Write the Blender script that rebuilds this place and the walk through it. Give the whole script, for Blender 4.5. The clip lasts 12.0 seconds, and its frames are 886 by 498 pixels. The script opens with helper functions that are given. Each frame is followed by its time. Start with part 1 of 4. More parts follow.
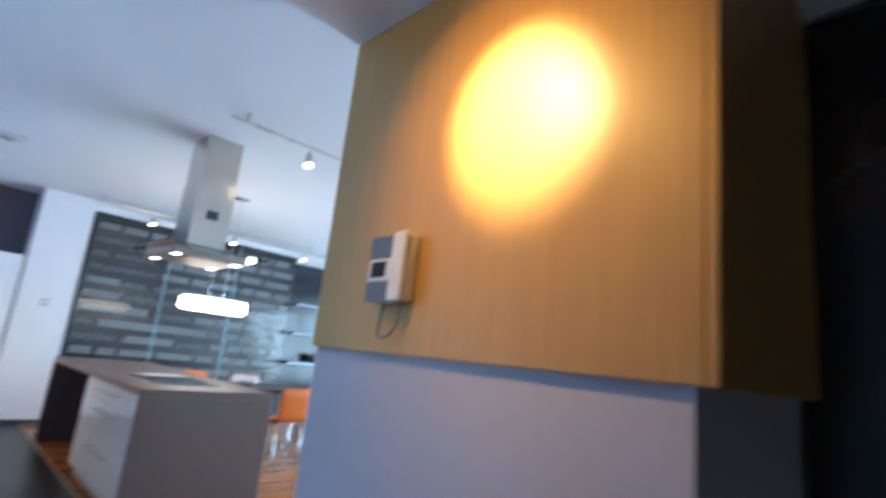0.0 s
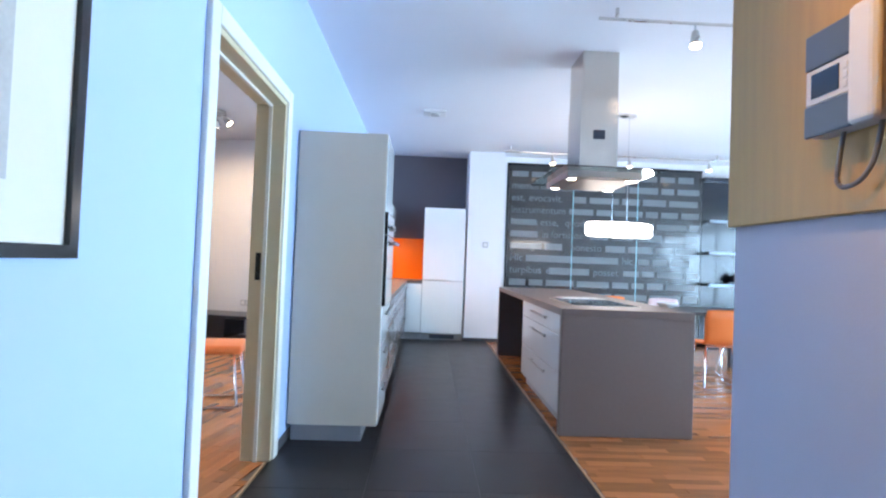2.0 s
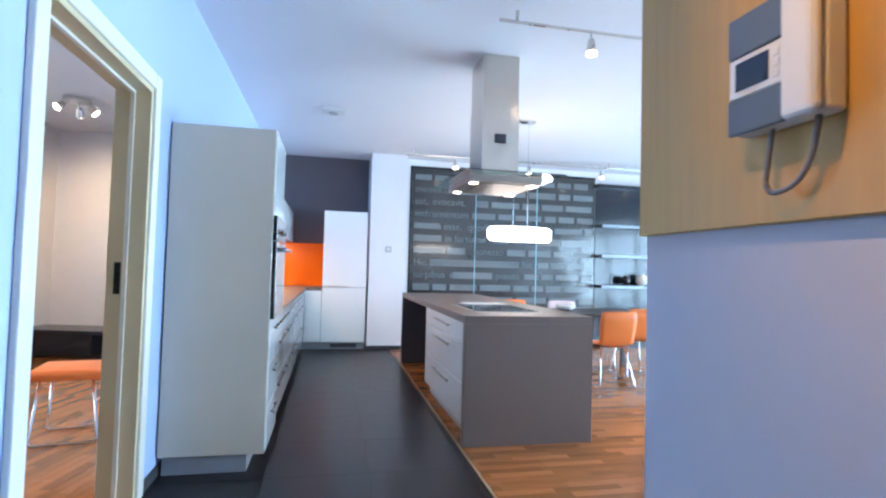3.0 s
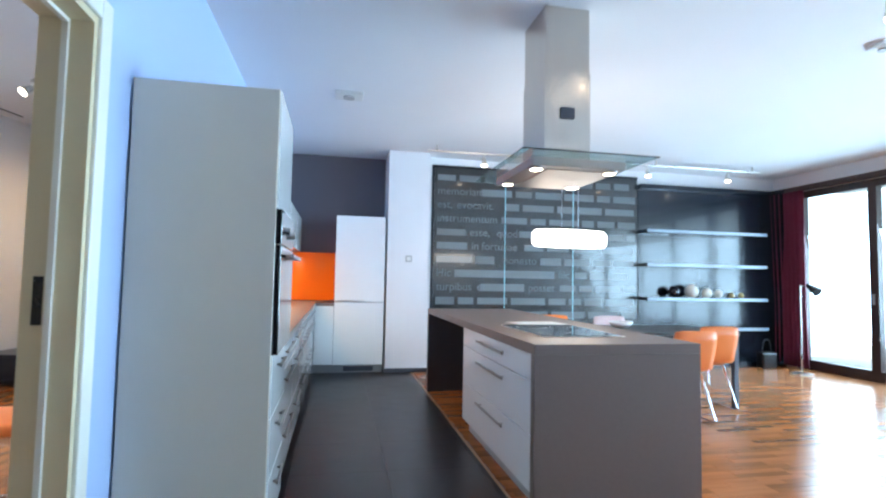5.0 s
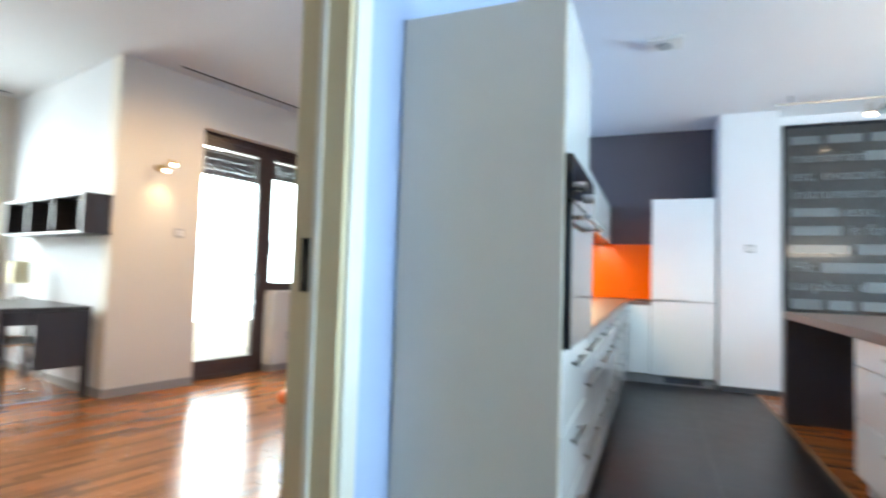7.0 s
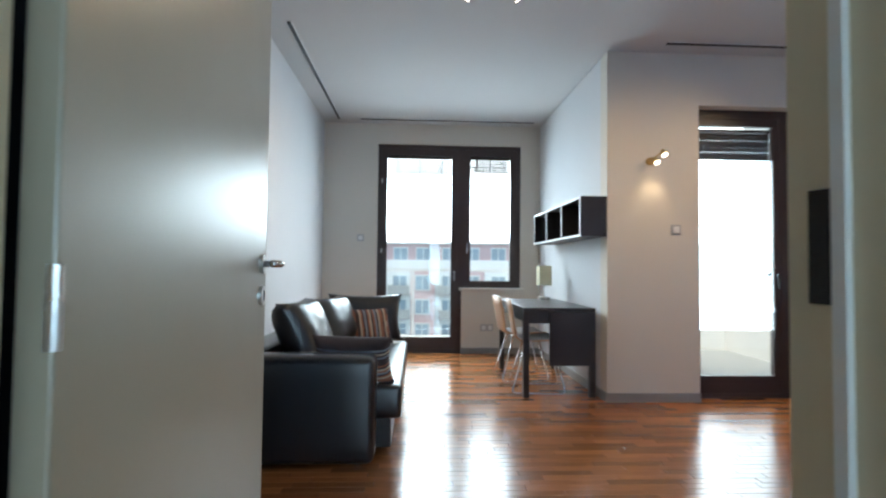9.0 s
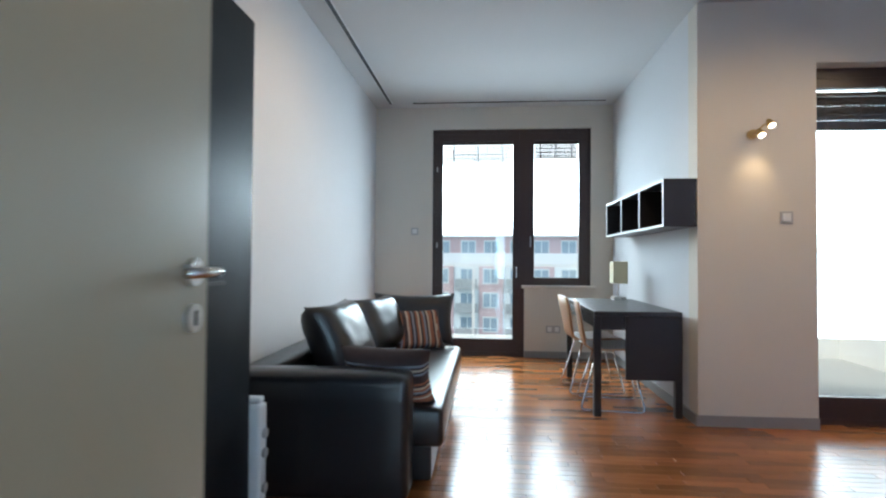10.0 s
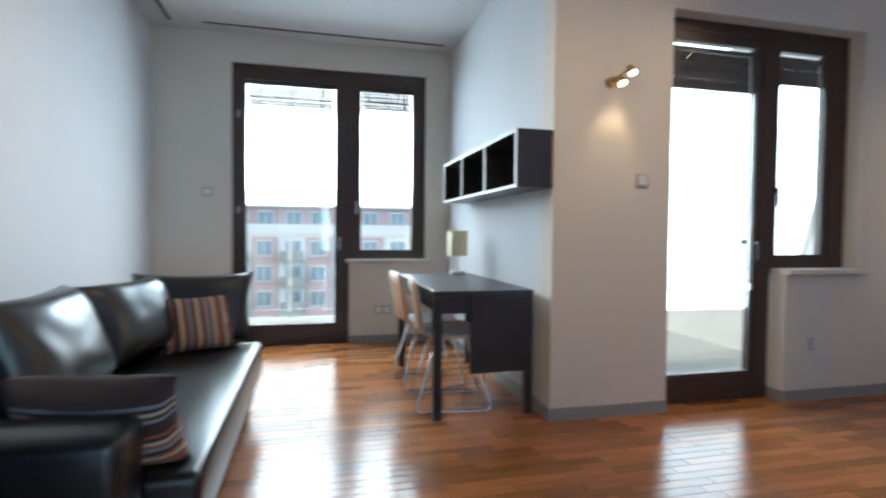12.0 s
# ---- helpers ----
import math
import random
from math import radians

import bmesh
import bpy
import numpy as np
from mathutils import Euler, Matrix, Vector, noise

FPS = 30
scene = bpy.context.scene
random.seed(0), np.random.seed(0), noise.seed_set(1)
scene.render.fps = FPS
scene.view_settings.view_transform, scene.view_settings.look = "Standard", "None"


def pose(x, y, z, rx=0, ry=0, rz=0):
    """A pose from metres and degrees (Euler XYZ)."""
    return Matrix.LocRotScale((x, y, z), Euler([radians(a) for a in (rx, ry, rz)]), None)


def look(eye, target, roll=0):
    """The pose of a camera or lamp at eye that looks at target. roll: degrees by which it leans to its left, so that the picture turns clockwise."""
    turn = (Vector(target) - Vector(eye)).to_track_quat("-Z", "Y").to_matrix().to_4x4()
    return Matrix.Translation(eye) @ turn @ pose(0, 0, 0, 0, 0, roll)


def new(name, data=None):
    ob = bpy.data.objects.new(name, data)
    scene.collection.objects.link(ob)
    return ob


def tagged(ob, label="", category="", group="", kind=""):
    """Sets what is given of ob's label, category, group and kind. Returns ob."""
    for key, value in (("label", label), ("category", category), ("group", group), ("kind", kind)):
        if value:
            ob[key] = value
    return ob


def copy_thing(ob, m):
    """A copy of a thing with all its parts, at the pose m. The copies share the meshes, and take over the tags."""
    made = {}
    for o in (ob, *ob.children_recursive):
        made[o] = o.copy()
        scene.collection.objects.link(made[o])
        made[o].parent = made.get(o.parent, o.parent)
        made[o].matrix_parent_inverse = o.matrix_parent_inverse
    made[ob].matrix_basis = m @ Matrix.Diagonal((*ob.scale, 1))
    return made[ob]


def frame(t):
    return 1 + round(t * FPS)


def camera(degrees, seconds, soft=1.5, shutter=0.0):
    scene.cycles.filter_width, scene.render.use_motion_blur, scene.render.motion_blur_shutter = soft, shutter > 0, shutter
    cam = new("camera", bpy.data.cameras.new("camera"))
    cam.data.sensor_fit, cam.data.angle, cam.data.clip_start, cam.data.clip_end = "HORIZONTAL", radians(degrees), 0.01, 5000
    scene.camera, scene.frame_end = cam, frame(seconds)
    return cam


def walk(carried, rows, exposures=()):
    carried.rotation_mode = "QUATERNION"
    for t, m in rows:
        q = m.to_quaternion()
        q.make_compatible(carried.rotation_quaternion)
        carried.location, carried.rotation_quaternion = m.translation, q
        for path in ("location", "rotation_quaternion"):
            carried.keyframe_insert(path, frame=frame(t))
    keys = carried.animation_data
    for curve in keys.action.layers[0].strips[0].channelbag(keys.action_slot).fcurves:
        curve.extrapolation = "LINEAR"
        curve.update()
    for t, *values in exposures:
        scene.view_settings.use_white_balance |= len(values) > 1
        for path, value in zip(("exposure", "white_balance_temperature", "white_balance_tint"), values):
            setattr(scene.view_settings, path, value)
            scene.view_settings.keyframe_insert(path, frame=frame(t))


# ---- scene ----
cam = camera(80.5, 12.0, soft=2.2, shutter=0.5)
PATH = [
    (0, look((-0.116, 0.081, 1.290), (1.234, 1.494, 1.710), 6.3)),
    (0.5, look((-0.018, 0.290, 1.226), (0.946, 2.033, 1.406), 3.9)),
    (1, look((-0.049, 0.372, 1.200), (0.453, 2.307, 1.261), 2.9)),
    (1.5, look((0.031, 0.382, 1.170), (0.174, 2.376, 1.220), 3.0)),
    (2, look((0.064, 0.344, 1.195), (0.126, 2.342, 1.246), 2.2)),
    (2.5, look((0.114, 0.436, 1.204), (0.416, 2.412, 1.276), 2.3)),
    (2.7, look((0.132, 0.472, 1.212), (0.526, 2.431, 1.286), 2.1)),
    (4.3, look((0.041, 1.026, 1.236), (0.486, 2.973, 1.342), 0.8)),
    (4.5, look((0.053, 1.134, 1.247), (0.476, 3.085, 1.370), 0.9)),
    (5, look((0.042, 1.491, 1.225), (0.435, 3.448, 1.341), 1.1)),
    (5.5, look((0.065, 1.760, 1.208), (0.414, 3.728, 1.255), 1.1)),
    (6, look((0.030, 2.085, 1.185), (0.258, 4.072, 1.162), 1.4)),
    (6.5, look((-0.070, 2.200, 1.190), (-0.132, 4.199, 1.168), 1.0)),
    (7, look((0.045, 2.150, 1.110), (-0.705, 4.002, 1.212), 1.8)),
    (7.2, look((0.060, 2.195, 1.100), (-0.915, 3.938, 1.240), 1.7)),
    (7.5, look((0.060, 2.320, 1.090), (-1.165, 3.887, 1.293), 1.5)),
    (7.7, look((0.030, 2.345, 1.088), (-1.395, 3.740, 1.288), 1.6)),
    (9.3, look((-0.458, 2.795, 1.103), (-2.412, 3.220, 1.147), 0.3)),
    (9.5, look((-0.541, 2.805, 1.135), (-2.504, 3.185, 1.168), 0.2)),
    (10, look((-0.842, 2.978, 1.126), (-2.825, 3.232, 1.167), 0.4)),
    (10.5, look((-1.136, 3.125, 1.139), (-3.116, 3.404, 1.146), 0.3)),
    (11, look((-1.406, 3.208, 1.134), (-3.367, 3.597, 1.052), 0.0)),
    (11.5, look((-1.566, 3.232, 1.107), (-3.497, 3.739, 0.992), 0.3)),
    (12, look((-1.737, 3.280, 1.098), (-3.536, 4.152, 1.038), 0.6)),
]
walk(cam, PATH, exposures=[(0.0, 0.22, 6500, 13), (1.0, 0.68, 6500, 18), (2.7, 0.64, 6500, 16), (4.3, 0.48, 6600, 13), (5.8, 0.46, 6700, 11), (6.5, 0.62, 7400, 11), (7.7, 0.42, 7400, 10), (9.3, -0.50, 6600, 10), (12.0, -0.50, 6500, 10)])

# ---- world and daylight ----
world = bpy.data.worlds.new("sky")
scene.world = world
world.use_nodes = True
wn = world.node_tree
sky = wn.nodes.new("ShaderNodeTexSky")
sky.sky_type, sky.sun_disc = "NISHITA", False
sky.sun_elevation, sky.sun_rotation = radians(63), radians(154)
wn.nodes["Background"].inputs["Strength"].default_value = 0.12
wn.links.new(sky.outputs["Color"], wn.nodes["Background"].inputs["Color"])

K = Matrix.Identity(4)
# the study stands turned against the kitchen
S = pose(-1.133, -0.583, 0, 0, 0, -12)


def lamp(name, kind, energy, color, m, **more):
    data = bpy.data.lights.new(name, kind)
    data.energy, data.color = energy, color
    if kind == "AREA":
        data.shape = "RECTANGLE"
        data.size, data.size_y = more["size"]
        data.spread = radians(more.get("spread", 180))
    if kind == "SPOT":
        data.spot_size, data.spot_blend = radians(more["angle"]), more.get("blend", 0.6)
        data.shadow_soft_size = more.get("soft", 0.03)
    if kind == "POINT":
        data.shadow_soft_size = more.get("soft", 0.05)
    if kind == "SUN":
        data.angle = radians(more["angle"])
    ob = new(name, data)
    ob.matrix_world = m
    return ob


DAY = (0.45, 0.73, 1.0)
STUDY_DAY = (0.64, 0.85, 1.0)
WARM = (1.0, 0.72, 0.42)
lamp("sun", "SUN", 4.0, (1.0, 0.96, 0.9), look((0, 0, 10), (-2.2, 4.5, 0)), angle=10)
# sky light standing in the window openings
lamp("living_window_light", "AREA", 480, DAY, look((7.30, 4.90, 1.25), (0, 4.90, -2.0)), size=(6.4, 1.9))
lamp("study_window_light_far", "AREA", 150, STUDY_DAY, S @ look((-7.02, 3.83, 1.92), (-0.2, 3.70, -1.4)), size=(1.72, 0.85), spread=160)
lamp("study_window_light_near", "AREA", 85, STUDY_DAY, S @ look((-4.76, 6.55, 1.42), (-0.3, 6.4, 0.2)), size=(1.9, 1.9), spread=150)

# ---- materials ----


def material(name, color, rough=0.6, metal=0.0, vary=0.06, scale=6.0, bump=0.05, fine=90.0, streak=None, island=0.0, coat=0.0, each=0.0):
    m = bpy.data.materials.new(name)
    m.use_nodes = True
    t = m.node_tree
    p = t.nodes["Principled BSDF"]
    p.inputs["Roughness"].default_value, p.inputs["Metallic"].default_value = rough, metal
    p.inputs["Coat Weight"].default_value = coat
    p.inputs["Coat Roughness"].default_value = 0.05
    co = t.nodes.new("ShaderNodeTexCoord")
    mp = t.nodes.new("ShaderNodeMapping")
    mp.inputs["Scale"].default_value = streak or (1, 1, 1)
    t.links.new(co.outputs["Object"], mp.inputs["Vector"])
    n1, n2 = t.nodes.new("ShaderNodeTexNoise"), t.nodes.new("ShaderNodeTexNoise")
    n1.inputs["Scale"].default_value, n2.inputs["Scale"].default_value = scale, fine
    n1.inputs["Detail"].default_value, n2.inputs["Detail"].default_value = 5, 3
    for n in (n1, n2):
        t.links.new(mp.outputs["Vector"], n.inputs["Vector"])
    mix = t.nodes.new("ShaderNodeMix")
    mix.data_type = "RGBA"
    mix.inputs[6].default_value = (*[c * (1 - vary) for c in color], 1)
    mix.inputs[7].default_value = (*[min(1, c * (1 + vary)) for c in color], 1)
    add = t.nodes.new("ShaderNodeMath")
    add.operation = "MULTIPLY_ADD"
    add.inputs[1].default_value, add.inputs[2].default_value = 0.35, -0.17
    t.links.new(n2.outputs["Fac"], add.inputs[0])
    add2 = t.nodes.new("ShaderNodeMath")
    add2.use_clamp = True
    t.links.new(n1.outputs["Fac"], add2.inputs[0])
    t.links.new(add.outputs[0], add2.inputs[1])
    t.links.new(add2.outputs[0], mix.inputs[0])
    last = mix.outputs[2]
    if island or each:
        src = t.nodes.new("ShaderNodeNewGeometry").outputs["Random Per Island"] if island else t.nodes.new("ShaderNodeObjectInfo").outputs["Random"]
        k = island or each
        ma = t.nodes.new("ShaderNodeMapRange")
        ma.inputs["To Min"].default_value, ma.inputs["To Max"].default_value = 1 - k, 1 + k
        t.links.new(src, ma.inputs["Value"])
        hs = t.nodes.new("ShaderNodeHueSaturation")
        t.links.new(ma.outputs[0], hs.inputs["Value"])
        t.links.new(last, hs.inputs["Color"])
        last = hs.outputs["Color"]
    t.links.new(last, p.inputs["Base Color"])
    if bump:
        b = t.nodes.new("ShaderNodeBump")
        b.inputs["Strength"].default_value, b.inputs["Distance"].default_value = bump, 0.01
        t.links.new(n2.outputs["Fac"], b.inputs["Height"])
        t.links.new(b.outputs["Normal"], p.inputs["Normal"])
    rr = t.nodes.new("ShaderNodeMapRange")
    rr.inputs["To Min"].default_value, rr.inputs["To Max"].default_value = max(0.02, rough * 0.85), min(1, rough * 1.15)
    t.links.new(n1.outputs["Fac"], rr.inputs["Value"])
    t.links.new(rr.outputs[0], p.inputs["Roughness"])
    return m


def glow(name, color, strength):
    m = bpy.data.materials.new(name)
    m.use_nodes = True
    p = m.node_tree.nodes["Principled BSDF"]
    p.inputs["Base Color"].default_value = (*color, 1)
    p.inputs["Emission Color"].default_value = (*color, 1)
    p.inputs["Emission Strength"].default_value = strength
    return m


def glass(name, color=(0.95, 0.98, 0.97), rough=0.0):
    m = bpy.data.materials.new(name)
    m.use_nodes = True
    p = m.node_tree.nodes["Principled BSDF"]
    p.inputs["Base Color"].default_value = (*color, 1)
    p.inputs["Transmission Weight"].default_value = 1
    p.inputs["Roughness"].default_value, p.inputs["IOR"].default_value = rough, 1.45
    return m


WHITE_WALL = material("white_wall_paint", (0.80, 0.79, 0.80), 0.75, vary=0.025, scale=3, bump=0.06, fine=260)
# same white as WHITE_WALL, lowered so that the study looks dimmer
STUDY_WHITE = material("dimmed_white_wall_paint", (0.66, 0.66, 0.67), 0.75, vary=0.03, scale=3, bump=0.06, fine=260)
# off-white that also carries the warm lamplight and some dimming
WARM_WALL = material("lamp_warmed_wall_paint", (0.67, 0.62, 0.545), 0.75, vary=0.03, scale=3, bump=0.06, fine=260)
# the blue cast of the skylight is part of this wall colour
BLUE_WALL = material("sky_tinted_blue_wall", (0.46, 0.60, 0.88), 0.7, vary=0.03, scale=3, bump=0.06, fine=260)
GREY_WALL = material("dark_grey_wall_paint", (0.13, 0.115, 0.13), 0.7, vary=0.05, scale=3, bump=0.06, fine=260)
LILAC_WALL = material("lilac_grey_wall_paint", (0.54, 0.53, 0.60), 0.7, vary=0.04, scale=3, bump=0.06, fine=260)
# white ceiling with the dimness of the study put into its colour
STUDY_CEILING = material("dimmed_white_ceiling_paint", (0.55, 0.54, 0.535), 0.85, vary=0.02, scale=2, bump=0.04, fine=220)
CEILING = material("white_ceiling_paint", (0.82, 0.82, 0.84), 0.85, vary=0.02, scale=2, bump=0.04, fine=220)
SKIRTING = material("grey_skirting", (0.28, 0.27, 0.26), 0.5, vary=0.05, bump=0.03)
DARK_SKIRTING = material("dark_tile_skirting", (0.06, 0.06, 0.07), 0.45, vary=0.05, bump=0.03)
TILE = material("charcoal_floor_tile", (0.018, 0.0155, 0.018), 0.33, vary=0.18, scale=5, bump=0.08, fine=160, each=0.08)
TILE.node_tree.nodes["Principled BSDF"].inputs["Specular IOR Level"].default_value = 0.32
GROUT = material("dark_grout", (0.016, 0.014, 0.016), 0.4, vary=0.1)
PLANK = material("merbau_plank", (0.31, 0.108, 0.033), 0.20, vary=0.30, scale=7, bump=0.03, fine=60, streak=(6, 0.6, 1), each=0.34)
PLANKS = material("merbau_planks", (0.31, 0.108, 0.033), 0.20, vary=0.30, scale=7, bump=0.03, fine=60, streak=(6, 0.6, 1), island=0.34)
for wood in (PLANK, PLANKS):
    wood.node_tree.nodes["Principled BSDF"].inputs["Specular IOR Level"].default_value = 0.5
SUBFLOOR = material("merbau_base", (0.10, 0.045, 0.025), 0.4, vary=0.2)
OAK_PANEL = material("yellow_oak_veneer", (0.53, 0.30, 0.085), 0.42, vary=0.14, scale=4, bump=0.04, fine=70, streak=(14, 14, 0.7))
CASING = material("cream_door_lacquer", (0.83, 0.81, 0.74), 0.35, vary=0.02, bump=0.02)
JAMB = material("beige_jamb_lacquer", (0.70, 0.60, 0.40), 0.4, vary=0.03, bump=0.02)
# cream of the leaf is darkened here for the shade on it
LEAF = material("shaded_cream_door_leaf", (0.27, 0.23, 0.165), 0.33, vary=0.02, bump=0.02, fine=140)
TAUPE = material("taupe_laminate", (0.70, 0.63, 0.52), 0.42, vary=0.03, bump=0.03, fine=200)
STONE = material("brown_grey_composite", (0.158, 0.118, 0.102), 0.40, vary=0.08, scale=40, bump=0.04, fine=300)
GLOSS_WHITE = material("white_gloss_lacquer", (0.80, 0.83, 0.84), 0.12, vary=0.015, bump=0.0, coat=0.3)
PLINTH = material("grey_plinth", (0.30, 0.31, 0.33), 0.4, vary=0.04)
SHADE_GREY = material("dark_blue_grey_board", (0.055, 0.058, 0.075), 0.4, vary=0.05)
STEEL = material("brushed_steel", (0.62, 0.57, 0.51), 0.24, 1.0, vary=0.06, scale=5, bump=0.02, fine=120, streak=(18, 18, 1))
CHROME = material("chrome", (0.78, 0.79, 0.80), 0.12, 1.0, vary=0.02, bump=0.0)
HANDLE = material("dark_satin_steel", (0.30, 0.29, 0.28), 0.35, 1.0, vary=0.04, bump=0.0)
SATIN = material("satin_nickel", (0.62, 0.60, 0.57), 0.28, 1.0, vary=0.04, bump=0.0)
BRASS = material("antique_brass", (0.58, 0.42, 0.2), 0.3, 1.0, vary=0.08, bump=0.0)
TINT_GLASS = material("dark_tinted_glass", (0.020, 0.023, 0.025), 0.26, vary=0.05, bump=0.0, coat=0.6)
TINT_GLASS.node_tree.nodes["Principled BSDF"].inputs["Specular IOR Level"].default_value = 0.55
BLACK_GLASS = material("black_glass", (0.012, 0.013, 0.016), 0.05, vary=0.05, bump=0.0, coat=0.5)
BLACK = material("black_lacquer", (0.012, 0.013, 0.018), 0.22, vary=0.1, bump=0.02)
EBONY = material("black_wardrobe_laminate", (0.006, 0.007, 0.009), 0.38, vary=0.15, scale=5, bump=0.03, fine=120)
EBONY.node_tree.nodes["Principled BSDF"].inputs["Specular IOR Level"].default_value = 0.18
BLACKBROWN = material("black_brown_wood", (0.022, 0.017, 0.016), 0.36, vary=0.2, scale=5, bump=0.04, fine=60, streak=(1, 8, 8))
FRAME_DARK = material("dark_brown_window_timber", (0.045, 0.022, 0.018), 0.4, vary=0.15, scale=4, bump=0.04, streak=(8, 8, 1))
LEATHER = material("black_leather", (0.006, 0.0055, 0.007), 0.30, vary=0.15, scale=9, bump=0.05, fine=150)
LEATHER.node_tree.nodes["Principled BSDF"].inputs["Specular IOR Level"].default_value = 0.65
ORANGE = material("orange_lacquered_glass", (0.95, 0.20, 0.008), 0.18, vary=0.03, bump=0.0)
ORANGE_SEAT = material("orange_moulded_shell", (0.90, 0.22, 0.05), 0.38, vary=0.04, bump=0.02)
BEECH = material("beech_veneer", (0.62, 0.36, 0.20), 0.35, vary=0.12, scale=4, bump=0.02, streak=(12, 1, 1))
WHITE_SHELL = material("white_laminate", (0.78, 0.76, 0.74), 0.35, vary=0.02, bump=0.0)
NAVY = material("lacquered_navy_board", (0.010, 0.015, 0.024), 0.22, vary=0.08, scale=2, bump=0.0, coat=0.25)
NAVY.node_tree.nodes["Principled BSDF"].inputs["Specular IOR Level"].default_value = 0.5
SHELF_EDGE = material("blue_grey_shelf_edge", (0.30, 0.38, 0.45), 0.25, vary=0.05, bump=0.0)
LETTER = material("frosted_lettering", (0.14, 0.157, 0.165), 0.34, vary=0.08, bump=0.0, coat=0.5)
CURTAIN = material("burgundy_cloth", (0.13, 0.008, 0.028), 0.9, vary=0.15, scale=8, bump=0.15, fine=300)
PLASTIC = material("white_plastic", (0.75, 0.74, 0.72), 0.4, vary=0.02, bump=0.0)
GREY_PLASTIC = material("grey_plastic", (0.42, 0.41, 0.40), 0.45, vary=0.03, bump=0.0)
SLATE = material("slate_blue_plastic", (0.10, 0.135, 0.18), 0.4, vary=0.04, bump=0.0)
SCREEN = material("dark_display", (0.01, 0.015, 0.035), 0.12, vary=0.02, bump=0.0)
CABLE = material("grey_coiled_cable", (0.20, 0.19, 0.18), 0.5, vary=0.05, bump=0.0)
MAT_CARD = material("ivory_mount_card", (0.80, 0.77, 0.68), 0.8, vary=0.03)
LAMPSHADE = material("cream_paper_shade", (0.80, 0.72, 0.48), 0.8, vary=0.04)
BAMBOO = material("bamboo_blind", (0.14, 0.10, 0.07), 0.7, vary=0.25, scale=12, island=0.3)
STRIPE_DARK = material("striped_cloth_dark", (0.05, 0.03, 0.028), 0.9, vary=0.15, bump=0.2, fine=350)
STRIPE_RUST = material("striped_cloth_rust", (0.28, 0.10, 0.05), 0.9, vary=0.15, bump=0.2, fine=350)
STRIPE_CREAM = material("striped_cloth_cream", (0.48, 0.38, 0.28), 0.9, vary=0.15, bump=0.2, fine=350)
STRIPE_GREY = material("striped_cloth_grey", (0.22, 0.24, 0.27), 0.9, vary=0.15, bump=0.2, fine=350)
# red render, bleached in its colour for haze and outdoor glare
BRICK_RED = material("hazed_red_facade", (0.64, 0.44, 0.43), 0.8, vary=0.1)
PALE_RENDER = material("pale_render_facade", (0.80, 0.79, 0.78), 0.85, vary=0.06)
CONCRETE = material("balcony_concrete", (0.42, 0.44, 0.43), 0.8, vary=0.1, scale=4, bump=0.1)
LOGGIA = material("white_loggia_render", (0.86, 0.86, 0.83), 0.85, vary=0.03)
GROUND = material("street_ground", (0.14, 0.14, 0.14), 0.9, vary=0.15, scale=0.2)
CERAMIC = material("white_ceramic", (0.72, 0.66, 0.58), 0.3, vary=0.06, bump=0.0)
BULB = glow("halogen_bulb", (1.0, 0.86, 0.66), 16)
PENDANT_GLOW = glow("lit_white_glass", (1.0, 0.95, 0.86), 7)
CLEAR = glass("clear_glass")
GREEN_GLASS = glass("greenish_glass", (0.72, 0.90, 0.88))
SKY_GLOW = glow("bright_overcast_sky", (0.86, 0.94, 1.0), 7.5)
BLUE_SKY = glow("bright_blue_sky", (0.60, 0.84, 1.0), 3.0)
TRIM = material("brass_floor_trim", (0.42, 0.24, 0.12), 0.4, vary=0.1)

# ---- builders ----


def mesh_of(bm, name):
    me = bpy.data.meshes.new(name)
    bmesh.ops.recalc_face_normals(bm, faces=bm.faces)
    bm.to_mesh(me)
    bm.free()
    return me


def part(name, bm, mat, parent, label="", smooth=False):
    me = mesh_of(bm, name)
    me.materials.append(mat)
    if smooth:
        for f in me.polygons:
            f.use_smooth = True
    ob = new(name, me)
    ob.parent = parent
    if label:
        ob["label"] = label
    return ob


def thing(name, m, label, category, group="", kind=""):
    ob = new(name)
    ob.empty_display_size = 0.1
    ob.matrix_basis = m
    return tagged(ob, label, category, group, kind)


def boxes(*dims, bevel=0.0, seg=1):
    bm = bmesh.new()
    for x0, x1, y0, y1, z0, z1 in dims:
        bmesh.ops.create_cube(bm, size=1, matrix=Matrix.LocRotScale(((x0 + x1) / 2, (y0 + y1) / 2, (z0 + z1) / 2), None, (abs(x1 - x0), abs(y1 - y0), abs(z1 - z0))))
    if bevel:
        bmesh.ops.bevel(bm, geom=list(bm.edges), offset=bevel, segments=seg, affect="EDGES", profile=0.5)
    return bm


def prism(points, z0, z1):
    bm = bmesh.new()
    low = [bm.verts.new((x, y, z0)) for x, y in points]
    top = [bm.verts.new((x, y, z1)) for x, y in points]
    bm.faces.new(low[::-1]), bm.faces.new(top)
    n = len(points)
    for i in range(n):
        bm.faces.new((low[i], low[(i + 1) % n], top[(i + 1) % n], top[i]))
    return bm


